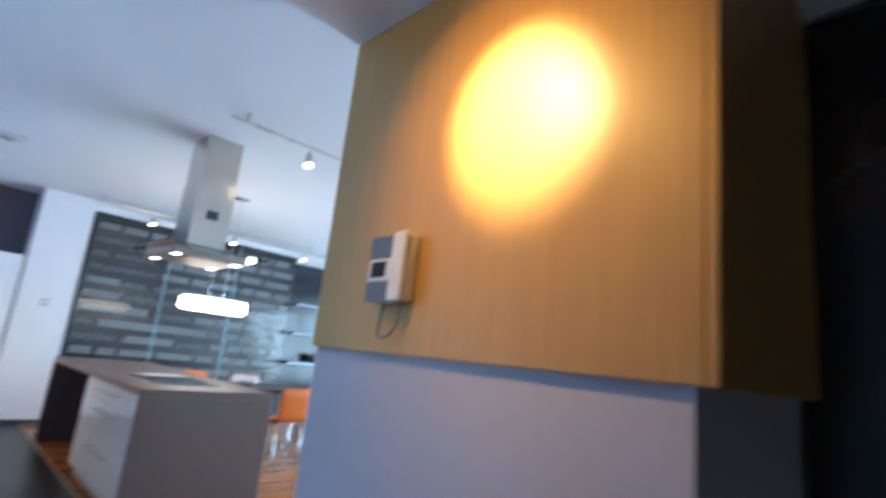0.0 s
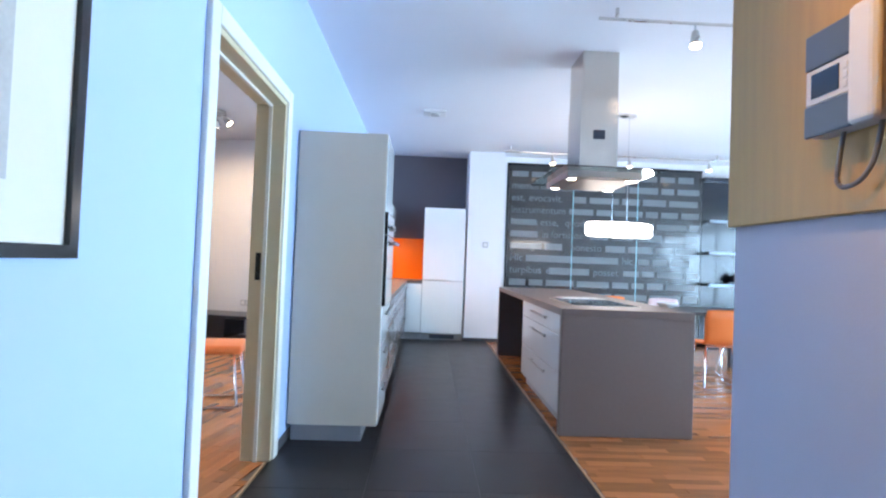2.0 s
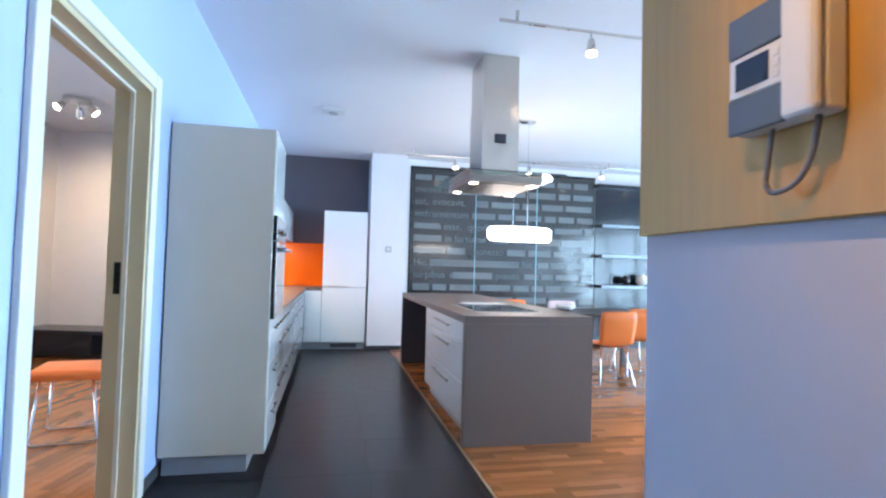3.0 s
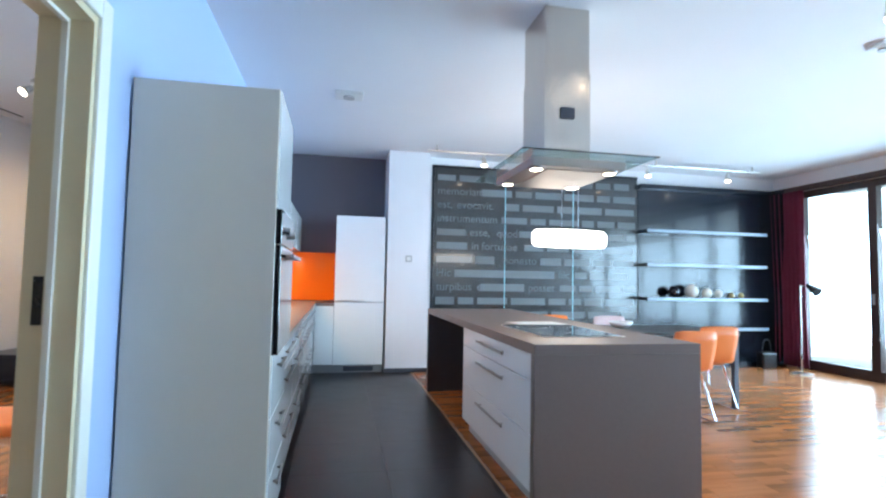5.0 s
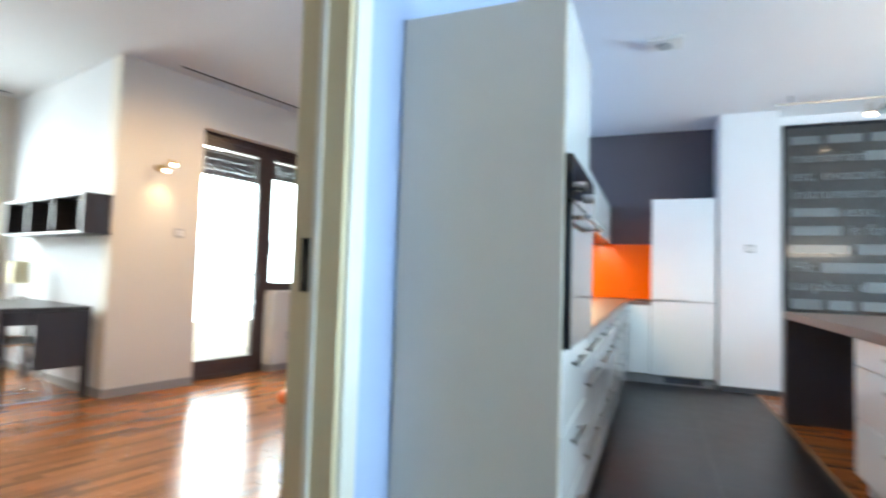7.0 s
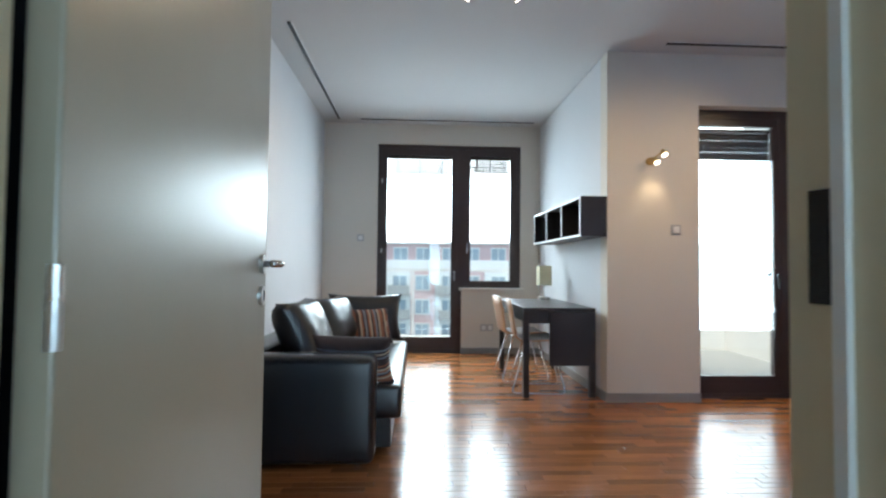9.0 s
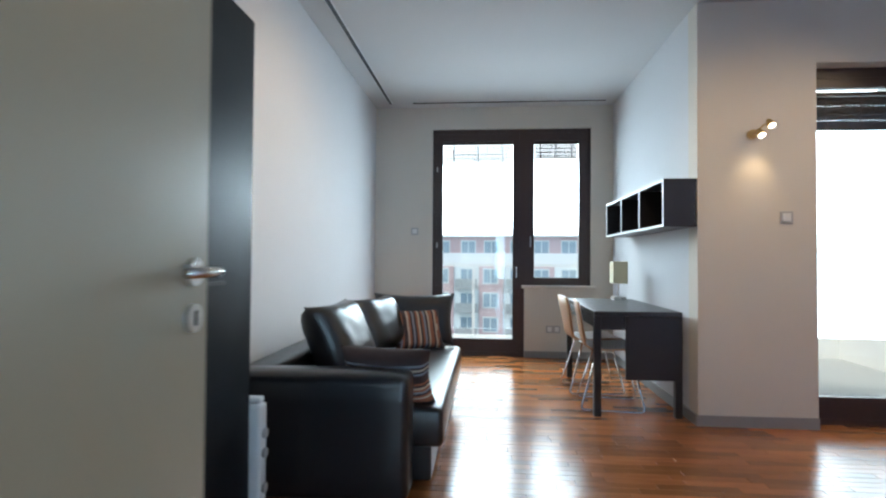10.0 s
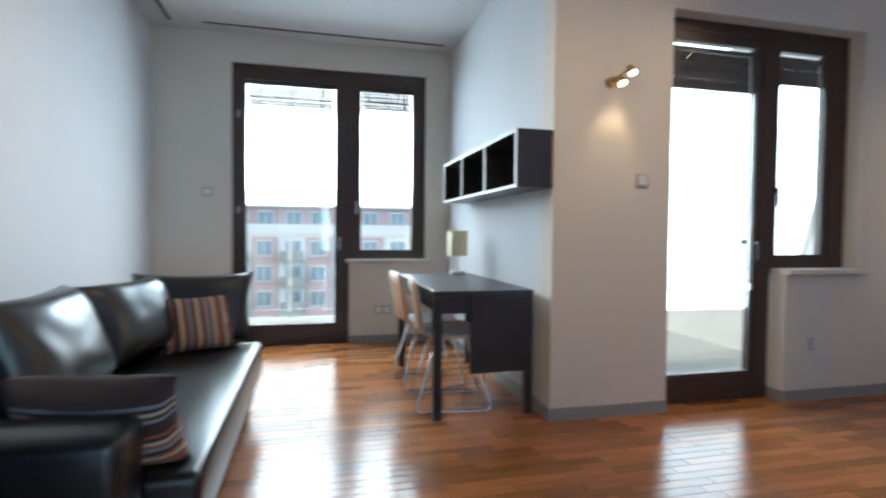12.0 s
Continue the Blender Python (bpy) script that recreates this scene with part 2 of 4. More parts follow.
def rod(a, b, r, n=12, bm=None, r2=None):
    bm = bm or bmesh.new()
    a, b = Vector(a), Vector(b)
    d = b - a
    m = Matrix.Translation((a + b) / 2) @ d.to_track_quat("Z", "Y").to_matrix().to_4x4()
    bmesh.ops.create_cone(bm, cap_ends=True, segments=n, radius1=r, radius2=r if r2 is None else r2, depth=d.length, matrix=m)
    return bm


def tube(points, r, n=10):
    """A bent round bar through the points."""
    bm = bmesh.new()
    rings = []
    pts = [Vector(p) for p in points]
    for i, p in enumerate(pts):
        d = (pts[min(i + 1, len(pts) - 1)] - pts[max(i - 1, 0)]).normalized()
        q = d.to_track_quat("Z", "Y")
        rings.append([bm.verts.new(p + q @ Vector((r * math.cos(2 * math.pi * k / n), r * math.sin(2 * math.pi * k / n), 0))) for k in range(n)])
    for a, b in zip(rings, rings[1:]):
        for k in range(n):
            bm.faces.new((a[k], a[(k + 1) % n], b[(k + 1) % n], b[k]))
    bm.faces.new(rings[0][::-1]), bm.faces.new(rings[-1])
    return bm


def bend(points, r=0.03, steps=4):
    """Rounds the inner corners of a line of points."""
    pts = [Vector(p) for p in points]
    out = [pts[0]]
    for a, b, c in zip(pts, pts[1:], pts[2:]):
        u, v = (a - b).normalized(), (c - b).normalized()
        k = min(r, (a - b).length / 2, (c - b).length / 2)
        for i in range(steps + 1):
            s = i / steps
            out.append((b + u * k) * (1 - s) ** 2 + b * 2 * s * (1 - s) + (b + v * k) * s ** 2)
    return out + [pts[-1]]


def structure(name, bm, mat, frame_m=K, label="", category="", parent=None):
    ob = part(name, bm, mat, parent)
    ob.matrix_basis = frame_m
    return tagged(ob, label, category, "", "structure")


def shell(grid, thick):
    """A sheet through a grid of points, thickened along its normals."""
    bm = bmesh.new()
    rows, cols = len(grid), len(grid[0])
    vs = [[bm.verts.new(p) for p in row] for row in grid]
    for i in range(rows - 1):
        for j in range(cols - 1):
            bm.faces.new((vs[i][j], vs[i][j + 1], vs[i + 1][j + 1], vs[i + 1][j]))
    bmesh.ops.recalc_face_normals(bm, faces=bm.faces)
    bmesh.ops.solidify(bm, geom=list(bm.faces), thickness=thick)
    return bm


def cushion(w, h, d, seed=0, n=12, pinch=0.72):
    """A soft pillow standing in the xz plane, w wide, h high and d thick, with puckered edges."""
    bm = bmesh.new()
    for side in (-1, 1):
        vs = []
        for i in range(n + 1):
            row = []
            for j in range(n + 1):
                u, v = 2 * i / n - 1, 2 * j / n - 1
                e = max(0.0, (1 - u ** 4) * (1 - v ** 4)) ** 0.5
                wob = 0.009 * noise.noise(Vector((u * 2.3, v * 2.3, seed + side * 3))) + 0.008 * noise.noise(Vector((u * 7 + v * 3, v * 4, seed * 2 + side))) * (u * u + v * v)
                draw = 1 - 0.07 * (1 - v * v) * abs(u) ** 3
                x = u * w / 2 * (1 - 0.10 * (1 - v * v) * u * u)
                z = h / 2 + v * h / 2 * (1 - 0.11 * (1 - u * u) * v * v) * draw
                row.append(bm.verts.new((x, side * (d / 2 * e + wob * e), z)))
            vs.append(row)
        for i in range(n):
            for j in range(n):
                bm.faces.new((vs[i][j], vs[i + 1][j], vs[i + 1][j + 1], vs[i][j + 1]))
    bmesh.ops.remove_doubles(bm, verts=list(bm.verts), dist=0.0008)
    return bm


H = 2.93

# ---- kitchen, corridor and living room: walls and ceiling ----
FAR, WIN = 8.95, 6.9
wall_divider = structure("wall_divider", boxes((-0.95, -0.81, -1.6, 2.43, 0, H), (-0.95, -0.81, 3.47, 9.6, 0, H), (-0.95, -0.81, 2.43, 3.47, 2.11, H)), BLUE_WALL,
                         label="pale blue wall, skylight tint in its colour, with a doorway into the study", category="wall")
wall_kitchen_back = structure("wall_kitchen_back", boxes((-0.81, 0.68, FAR, FAR + 0.15, 0, H)), GREY_WALL, label="dark grey wall behind the kitchen units", category="wall")
wall_column = structure("wall_column", boxes((0.68, 1.225, 8.39, FAR + 0.15, 0, H)), WHITE_WALL, label="white plastered pillar beside the fridge", category="wall")
wall_letters_back = structure("wall_living_far", boxes((1.225, 7.1, 8.66, 8.85, 0, H)), WHITE_WALL, label="white wall behind the lettered glass", category="wall")
wall_living_near = structure("wall_living_near", boxes((1.62, 7.1, 1.32, 1.47, 0, H)), WHITE_WALL, label="white living room wall", category="wall")
wall_corridor = structure("wall_corridor", boxes((0.74, 1.62, 0.39, 1.47, 0, 2.29), (0.74, 1.62, 1.26, 1.47, 2.29, H)), LILAC_WALL, label="lilac grey corridor wall", category="wall")
# dark grey stands for the unlit end of the corridor
wall_niche = structure("wall_niche", boxes((1.42, 1.62, -1.6, 0.39, 0, 2.29), (-0.95, 1.62, -1.75, -1.6, 0, 2.29)), GREY_WALL, label="corridor end walls, unlit dark put into their colour", category="wall")
soffit = structure("ceiling_corridor", boxes((-0.81, 1.62, -1.75, 1.26, 2.29, 2.36), (-0.81, 0.74, 1.26, 1.46, 2.29, H)), CEILING, label="lowered white corridor ceiling", category="ceiling")
ceiling_kitchen = structure("ceiling", boxes((-0.95, 7.1, 1.26, 9.2, H, H + 0.12)), CEILING, label="smooth white ceiling over kitchen and living room", category="ceiling")
wall_window_top = structure("wall_window_side", boxes((6.9, 7.1, 1.32, 8.85, 2.66, H), (6.9, 7.1, 1.32, 1.60, 0, 2.66), (6.9, 7.1, 8.2, 8.85, 0, 2.66)), WHITE_WALL,
                            label="white wall above the living room glazing", category="wall")
structure("baseboard_pillar", boxes((0.665, 1.24, 8.376, 8.388, 0, 0.055)), DARK_SKIRTING, label="dark skirting at the foot of the pillar", category="baseboard")
structure("baseboard_divider", boxes((-0.808, -0.797, 3.56, 3.99, 0, 0.06), (-0.808, -0.797, -1.5, 2.34, 0, 0.06)), DARK_SKIRTING, label="dark skirting under the blue wall", category="baseboard")

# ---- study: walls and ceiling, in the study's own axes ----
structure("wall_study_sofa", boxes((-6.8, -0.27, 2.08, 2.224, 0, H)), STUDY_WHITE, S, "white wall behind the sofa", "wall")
structure("wall_study_window", boxes((-6.82, -6.612, 2.224, 2.908, 0, H), (-6.82, -6.612, 4.752, 5.0, 0, H), (-6.82, -6.612, 2.908, 4.752, 2.672, H), (-6.82, -6.612, 3.99, 4.752, 0, 0.80)), WARM_WALL, S,
          "off-white wall with a balcony door and window", "wall")
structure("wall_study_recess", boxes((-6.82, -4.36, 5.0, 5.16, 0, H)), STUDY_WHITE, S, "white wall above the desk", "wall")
structure("wall_study_pillar", boxes((-4.36, -4.2, 5.0, 5.785, 0, H), (-4.36, -4.2, 5.785, 7.29, 2.49, H), (-4.36, -4.2, 6.68, 7.29, 0, 0.85), (-4.36, -4.2, 7.29, 8.5, 0, H)), WARM_WALL, S,
          "off-white wall with a balcony door beside a pillar", "wall")
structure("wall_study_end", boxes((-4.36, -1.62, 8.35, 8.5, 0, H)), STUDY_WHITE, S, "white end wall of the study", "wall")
pts = [(-6.85, 2.05), (-0.26, 2.05), (-1.63, 8.5), (-4.4, 8.5), (-4.4, 5.2), (-6.85, 5.2)]
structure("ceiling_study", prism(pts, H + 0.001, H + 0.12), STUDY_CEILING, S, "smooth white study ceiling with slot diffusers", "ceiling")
structure("floor_study", prism([(-6.85, 2.05), (-0.115, 2.05), (-1.485, 8.5), (-4.4, 8.5), (-4.4, 5.2), (-6.85, 5.2)], -0.12, -0.004), SUBFLOOR, S, "glossy reddish brown plank floor", "floor")
structure("baseboard_pillar_study", boxes((-4.2, -4.186, 4.99, 5.785, 0, 0.075), (-6.6, -4.2, 4.986, 5.0, 0, 0.075), (-4.2, -4.186, 6.68, 8.35, 0, 0.075), (-4.336, -4.2, 6.668, 6.68, 0, 0.075)), SKIRTING, S,
          "grey skirting along the study walls", "baseboard")
structure("baseboard_window", boxes((-6.612, -6.598, 3.99, 4.99, 0, 0.075), (-6.612, -6.598, 2.23, 2.9, 0, 0.075), (-6.59, -2.5, 2.224, 2.238, 0, 0.075)), SKIRTING, S, "grey skirting", "baseboard")

# ---- floors in the kitchen ----
floor_tiles = structure("floor_kitchen", boxes((-0.812, 1.03, -1.7, 9.1, -0.12, -0.004)), GROUT, label="charcoal tiled kitchen and corridor floor", category="floor")
floor_living = structure("floor_living", boxes((1.036, 7.1, 1.32, 8.8, -0.12, -0.004)), SUBFLOOR, label="glossy reddish brown plank floor of the living room", category="floor")
structure("trim_floor", boxes((1.026, 1.040, 1.47, 8.39, -0.01, 0.003), (-0.83, -0.815, 2.45, 3.45, -0.01, 0.003)), TRIM, label="narrow strip between tiles and planks", category="trim")

# ---- doorway into the study ----
door_frame = thing("door_frame", K, "cream lacquered door frame round the study doorway", "door frame", kind="structure")
part("casing", boxes((-0.81, -0.785, 2.345, 2.43, 0, 2.19), (-0.81, -0.785, 3.47, 3.555, 0, 2.19), (-0.81, -0.785, 2.43, 3.47, 2.11, 2.19), bevel=0.006, seg=2), CASING, door_frame)
part("jamb", boxes((-0.97, -0.80, 2.43, 2.455, 0, 2.11), (-0.97, -0.80, 3.445, 3.47, 0, 2.11), (-0.97, -0.80, 2.455, 3.445, 2.085, 2.11)), JAMB, door_frame, "beige jamb lining")
part("stop", boxes((-0.895, -0.875, 2.455, 2.468, 0, 2.085), (-0.895, -0.875, 3.432, 3.445, 0, 2.085), (-0.895, -0.875, 2.468, 3.432, 2.072, 2.085)), CASING, door_frame, "pale door stop bead")
part("inner_casing", boxes((-0.975, -0.95, 2.345, 2.43, 0, 2.19), (-0.975, -0.95, 3.47, 3.555, 0, 2.19), (-0.975, -0.95, 2.43, 3.47, 2.11, 2.19), bevel=0.006), CASING, door_frame)
part("strike_plate", boxes((-0.935, -0.905, 3.441, 3.445, 1.05, 1.21)), BLACK, door_frame, "dark strike plate")

# the leaf stands open into the study; local x runs from hinge to lock
leaf = thing("door_1", pose(-0.985, 2.475, 0, 0, 0, 171.5), "cream door standing open into the study", "door")
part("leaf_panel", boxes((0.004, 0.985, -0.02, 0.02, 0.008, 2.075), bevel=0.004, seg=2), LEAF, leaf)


def door_set(parent, x, y, side):
    """Lever, rose and key plate on one face of a leaf."""
    rose = part("rose", rod((x, y, 1.10), (x, y + side * 0.011, 1.10), 0.027, 28), SATIN, parent, "round satin nickel rose")
    part("lever", tube(bend([(x, y + side * 0.009, 1.10), (x, y + side * 0.058, 1.10), (x - 0.125, y + side * 0.058, 1.10)], 0.018), 0.0095, 14), SATIN, rose, smooth=True)
    plate = part("key_plate", rod((x, y, 1.012), (x, y + side * 0.010, 1.012), 0.027, 28), SATIN, parent, "round key plate")
    part("keyhole", boxes((x - 0.004, x + 0.004, y + side * 0.010, y + side * 0.0112, 0.998, 1.026)), BLACK, plate)


door_set(leaf, 0.918, -0.02, -1)
door_set(leaf, 0.918, 0.02, 1)
for z in (0.25, 1.05, 1.85):
    part("hinge", rod((-0.004, -0.024, z - 0.045), (-0.004, -0.024, z + 0.045), 0.008, 10), SATIN, leaf, "satin hinge barrel")

# ---- corridor ----
panel = thing("wood_panel", pose(0.74, 0.925, 1.295), "yellow oak veneer wall panel lit by a ceiling spot", "wall panel", kind="structure")
part("veneer", boxes((-0.022, 0.0, -0.556, 0.540, 0, 0.994), bevel=0.002), OAK_PANEL, panel)
part("return_veneer", boxes((-0.022, 0.66, -0.577, -0.5565, 0, 0.994), bevel=0.002), OAK_PANEL, panel, "oak veneer on the niche side")
# added doors whose black stands for the unlit niche
wardrobe_dark = thing("sliding_wardrobe", pose(1.40, -0.64, 0), "black wardrobe front added for the unlit dark of the corridor niche", "wardrobe")
part("body", boxes((0.0, 0.02, -1.0, 1.02, 0.0, 2.28)), BLACK, wardrobe_dark)
for y0 in (-0.98, 0.03):
    part("door", boxes((-0.02, -0.002, y0, y0 + 0.97, 0.04, 2.24), bevel=0.003), BLACK, wardrobe_dark)

intercom = thing("intercom", pose(0.716, 1.115, 1.42) @ Matrix.Diagonal((0.80, 0.95, 0.90, 1)), "white and slate door intercom with a small dark screen", "intercom")
part("housing", boxes((-0.040, 0.0, -0.085, 0.070, 0.0, 0.185), bevel=0.006, seg=2), PLASTIC, intercom)
part("handset", boxes((-0.062, -0.0405, -0.085, -0.030, -0.004, 0.192), bevel=0.012, seg=3), PLASTIC, intercom, "white handset rest")
part("upper_cover", boxes((-0.050, -0.0405, -0.029, 0.070, 0.122, 0.186), bevel=0.003, seg=2), SLATE, intercom, "slate blue cover")
part("lower_cover", boxes((-0.050, -0.0405, -0.029, 0.070, -0.001, 0.056), bevel=0.003, seg=2), SLATE, intercom, "slate blue cover")
part("bezel", boxes((-0.047, -0.0405, -0.029, 0.070, 0.057, 0.121), bevel=0.002), PLASTIC, intercom)
part("display", boxes((-0.0485, -0.0472, -0.004, 0.056, 0.068, 0.112)), SCREEN, intercom, "dark display")
for i in range(3):
    part("button", boxes((-0.0495, -0.0472, -0.022, -0.012, 0.066 + i * 0.016, 0.078 + i * 0.016), bevel=0.001), PLASTIC, intercom)
cable_pts = [(-0.020, 0.012, 0.002), (-0.022, 0.014, -0.02), (-0.024, 0.018, -0.05), (-0.026, 0.020, -0.085), (-0.026, 0.008, -0.098), (-0.024, -0.022, -0.094), (-0.022, -0.045, -0.070), (-0.022, -0.056, -0.035), (-0.022, -0.062, 0.0)]
part("cable", tube(bend(cable_pts, 0.02), 0.0042, 8), CABLE, intercom, "dangling grey cable", smooth=True)
lamp("corridor_spot", "SPOT", 300, (1.0, 0.74, 0.40), look((-0.02, 0.90, 2.255), (0.74, 0.77, 1.85)), angle=32, blend=1.0, soft=0.03)
lamp("corridor_spot_spill", "SPOT", 40, (1.0, 0.58, 0.18), look((-0.02, 0.90, 2.256), (0.74, 0.77, 1.75)), angle=74, blend=1.0, soft=0.03)
spot = thing("corridor_downlight", pose(-0.02, 0.90, 2.289), "small round recessed corridor downlight", "ceiling light")
part("ring", rod((0, 0, -0.012), (0, 0, 0.0), 0.045, 24), SATIN, spot)
part("bulb", rod((0, 0, -0.02), (0, 0, -0.0125), 0.026, 20), BULB, spot)

picture = thing("framed_picture", pose(-0.809, 1.20, 1.17), "black framed picture with an ivory mount", "picture")
W2, H2 = 0.445, 0.80
part("frame", boxes((0, 0.026, -W2, W2, 0, 0.032), (0, 0.026, -W2, W2, H2 - 0.032, H2), (0, 0.026, -W2, -W2 + 0.032, 0.032, H2 - 0.032), (0, 0.026, W2 - 0.032, W2, 0.032, H2 - 0.032)), BLACK, picture)
part("mount", boxes((0, 0.012, -W2 + 0.032, W2 - 0.032, 0.032, H2 - 0.032)), MAT_CARD, picture)
part("print", boxes((0.012, 0.014, -0.23, 0.23, 0.16, 0.62)), material("faded_grey_print", (0.55, 0.53, 0.5), 0.8, vary=0.3, scale=6), picture, "pale abstract print")

# ---- tall oven tower ----
tower = thing("oven_tower", pose(-0.80, 3.825, 0) @ Matrix.Diagonal((0.955, 1, 1, 1)), "tall taupe kitchen tower with a built-in oven", "kitchen cabinet")
part("body", boxes((0.0, 0.590, 0.0, 0.60, 0.105, 2.03), bevel=0.002), TAUPE, tower)
part("side_panel", boxes((0.0, 0.605, -0.019, -0.0005, 0.105, 2.03), bevel=0.0015), TAUPE, tower)
part("plinth", boxes((0.02, 0.50, 0.0, 0.60, 0.0, 0.104)), PLINTH, tower)
part("top_door", boxes((0.591, 0.611, 0.004, 0.596, 1.52, 2.03), bevel=0.002), GLOSS_WHITE, tower, "white gloss door")
for z0, z1 in ((0.11, 0.36), (0.364, 0.62), (0.624, 0.885)):
    d = part("drawer", boxes((0.591, 0.611, 0.004, 0.596, z0, z1), bevel=0.002), GLOSS_WHITE, tower, "white gloss drawer front")
    part("handle", boxes((0.611, 0.631, 0.2, 0.215, z1 - 0.07, z1 - 0.06), (0.611, 0.631, 0.385, 0.40, z1 - 0.07, z1 - 0.06), (0.627, 0.637, 0.18, 0.42, z1 - 0.072, z1 - 0.058)), HANDLE, d)
oven = part("oven", boxes((0.591, 0.632, 0.004, 0.596, 0.89, 1.36), bevel=0.003), BLACK_GLASS, tower, "black glass oven door")
part("oven_panel", boxes((0.591, 0.632, 0.004, 0.596, 1.365, 1.515), bevel=0.003), BLACK_GLASS, tower, "black glass control panel")
part("oven_handle", tube([(0.672, 0.05, 1.315), (0.672, 0.55, 1.315)], 0.010, 12), SATIN, oven)
for y in (0.075, 0.51):
    part("handle_post", boxes((0.632, 0.672, y, y + 0.015, 1.308, 1.322)), SATIN, oven)
for y in (0.16, 0.44):
    part("knob", rod((0.632, y, 1.43), (0.654, y, 1.43), 0.018, 20), SATIN, oven)

# ---- base run, worktop and wall units ----


def base_unit(y0, y1, label):
    u = thing("base_cabinet", pose(-0.80, y0, 0), label, "kitchen cabinet", "kitchen base units")
    w = y1 - y0
    part("body", boxes((0.0, 0.545, 0.001, w - 0.001, 0.105, 0.858)), PLINTH, u)
    part("plinth", boxes((0.02, 0.50, 0.0, w, 0, 0.104)), PLINTH, u)
    for z0, z1 in ((0.11, 0.39), (0.394, 0.70), (0.704, 0.853)):
        d = part("drawer", boxes((0.546, 0.566, 0.003, w - 0.003, z0, z1), bevel=0.002), GLOSS_WHITE, u)
        part("handle", boxes((0.566, 0.586, 0.14, 0.152, z1 - 0.055, z1 - 0.045), (0.566, 0.586, w - 0.152, w - 0.14, z1 - 0.055, z1 - 0.045), (0.582, 0.592, 0.12, w - 0.12, z1 - 0.057, z1 - 0.043)), HANDLE, d)
    return u


edges = [4.43, 5.18, 5.9, 6.55, 7.2, 7.85, 8.335]
for a, b in zip(edges, edges[1:]):
    base_unit(a, b, "white gloss kitchen drawer unit with bar handles")
corner = thing("corner_cabinet", pose(-0.80, 8.39, 0), "white gloss corner cabinet beside the fridge", "kitchen cabinet")
part("body", boxes((0.0, 0.81, 0.02, 0.55, 0.105, 0.858)), PLINTH, corner)
part("door", boxes((0.57, 0.808, 0.0, 0.019, 0.11, 0.853), bevel=0.002), GLOSS_WHITE, corner)
part("plinth", boxes((0.5, 0.81, 0.06, 0.5, 0, 0.104)), PLINTH, corner)
worktop = thing("kitchen_worktop", pose(-0.80, 4.43, 0.86), "dark brown-grey kitchen worktop along the wall", "worktop")
part("slab", boxes((0.0, 0.585, 0.0, 3.955, 0.0, 0.04), (0.0, 0.812, 3.955, 4.515, 0.0, 0.04)), STONE, worktop)
splash = thing("splashback", pose(-0.806, 4.475, 0.905), "bright orange glass splashback", "splashback", kind="structure")
part("side_pane", boxes((0.0, 0.006, 0.0, 4.465, 0.0, 0.66)), ORANGE, splash)
part("end_pane", boxes((0.007, 0.815, 4.462, 4.468, 0.0, 0.66)), ORANGE, splash)
for a, b in ((4.43, 5.47), (5.475, 6.34), (6.345, 7.21), (7.215, 8.08), (8.085, 8.945)):
    u = thing("wall_cabinet", pose(-0.808, a, 1.57), "white gloss wall cabinet over the splashback", "kitchen cabinet", "kitchen wall units")
    part("body", boxes((0, 0.33, 0.001, b - a - 0.001, 0, 0.45)), PLINTH, u)
    part("door", boxes((0.331, 0.350, 0.002, b - a - 0.002, -0.01, 0.45), bevel=0.002), GLOSS_WHITE, u)
lamp("under_cabinet_light", "AREA", 16, (1.0, 0.82, 0.55), look((-0.62, 7.2, 1.555), (-0.62, 7.2, 0.5)), size=(0.06, 3.0))
strip = thing("under_cabinet_lamp", pose(-0.62, 7.2, 1.562), "slim warm strip light under the wall cabinets", "light")
part("housing", boxes((-0.04, 0.04, -1.5, 1.5, 0, 0.007)), SATIN, strip)
kettle = thing("kettle", pose(-0.52, 5.05, 0.90), "small black kettle on the worktop", "kettle")
part("pot", rod((0, 0, 0), (0, 0, 0.17), 0.075, 24, r2=0.055), BLACK, kettle)
part("lid", rod((0, 0, 0.17), (0, 0, 0.19), 0.05, 20, r2=0.02), BLACK, kettle)
part("handle", tube(bend([(0.05, 0, 0.165), (0.12, 0, 0.16), (0.11, 0, 0.05), (0.07, 0, 0.04)], 0.03), 0.009), BLACK, kettle)

fridge = thing("fridge_cabinet", pose(0.012, 8.39, 0), "tall white gloss fridge cabinet with two doors", "fridge")
part("body", boxes((0.0, 0.64, 0.021, 0.555, 0.10, 2.03)), PLINTH, fridge)
part("lower_door", boxes((0.004, 0.636, 0.0, 0.020, 0.105, 0.905), bevel=0.002), GLOSS_WHITE, fridge)
up = part("upper_door", boxes((0.004, 0.636, 0.0, 0.020, 0.912, 2.03), bevel=0.002), GLOSS_WHITE, fridge)
part("handle", boxes((0.03, 0.37, -0.022, 0.0, 0.918, 0.930)), SATIN, up)
part("plinth", boxes((0.0, 0.64, 0.05, 0.5, 0.0, 0.099)), PLINTH, fridge)
part("vent", boxes((0.14, 0.52, 0.042, 0.05, 0.02, 0.08)), SHADE_GREY, fridge, "dark ventilation grille")


def wall_plate(name, m, label, mat=GREY_PLASTIC, w=0.085, category="switch"):
    s = thing(name, m, label, category)
    part("plate", boxes((0, 0.009, -w / 2, w / 2, -0.0425, 0.0425), bevel=0.003, seg=2), mat, s)
    part("rocker", boxes((0.0092, 0.0135, -w / 2 + 0.016, w / 2 - 0.016, -0.027, 0.027), bevel=0.002), PLASTIC, s)
    return s


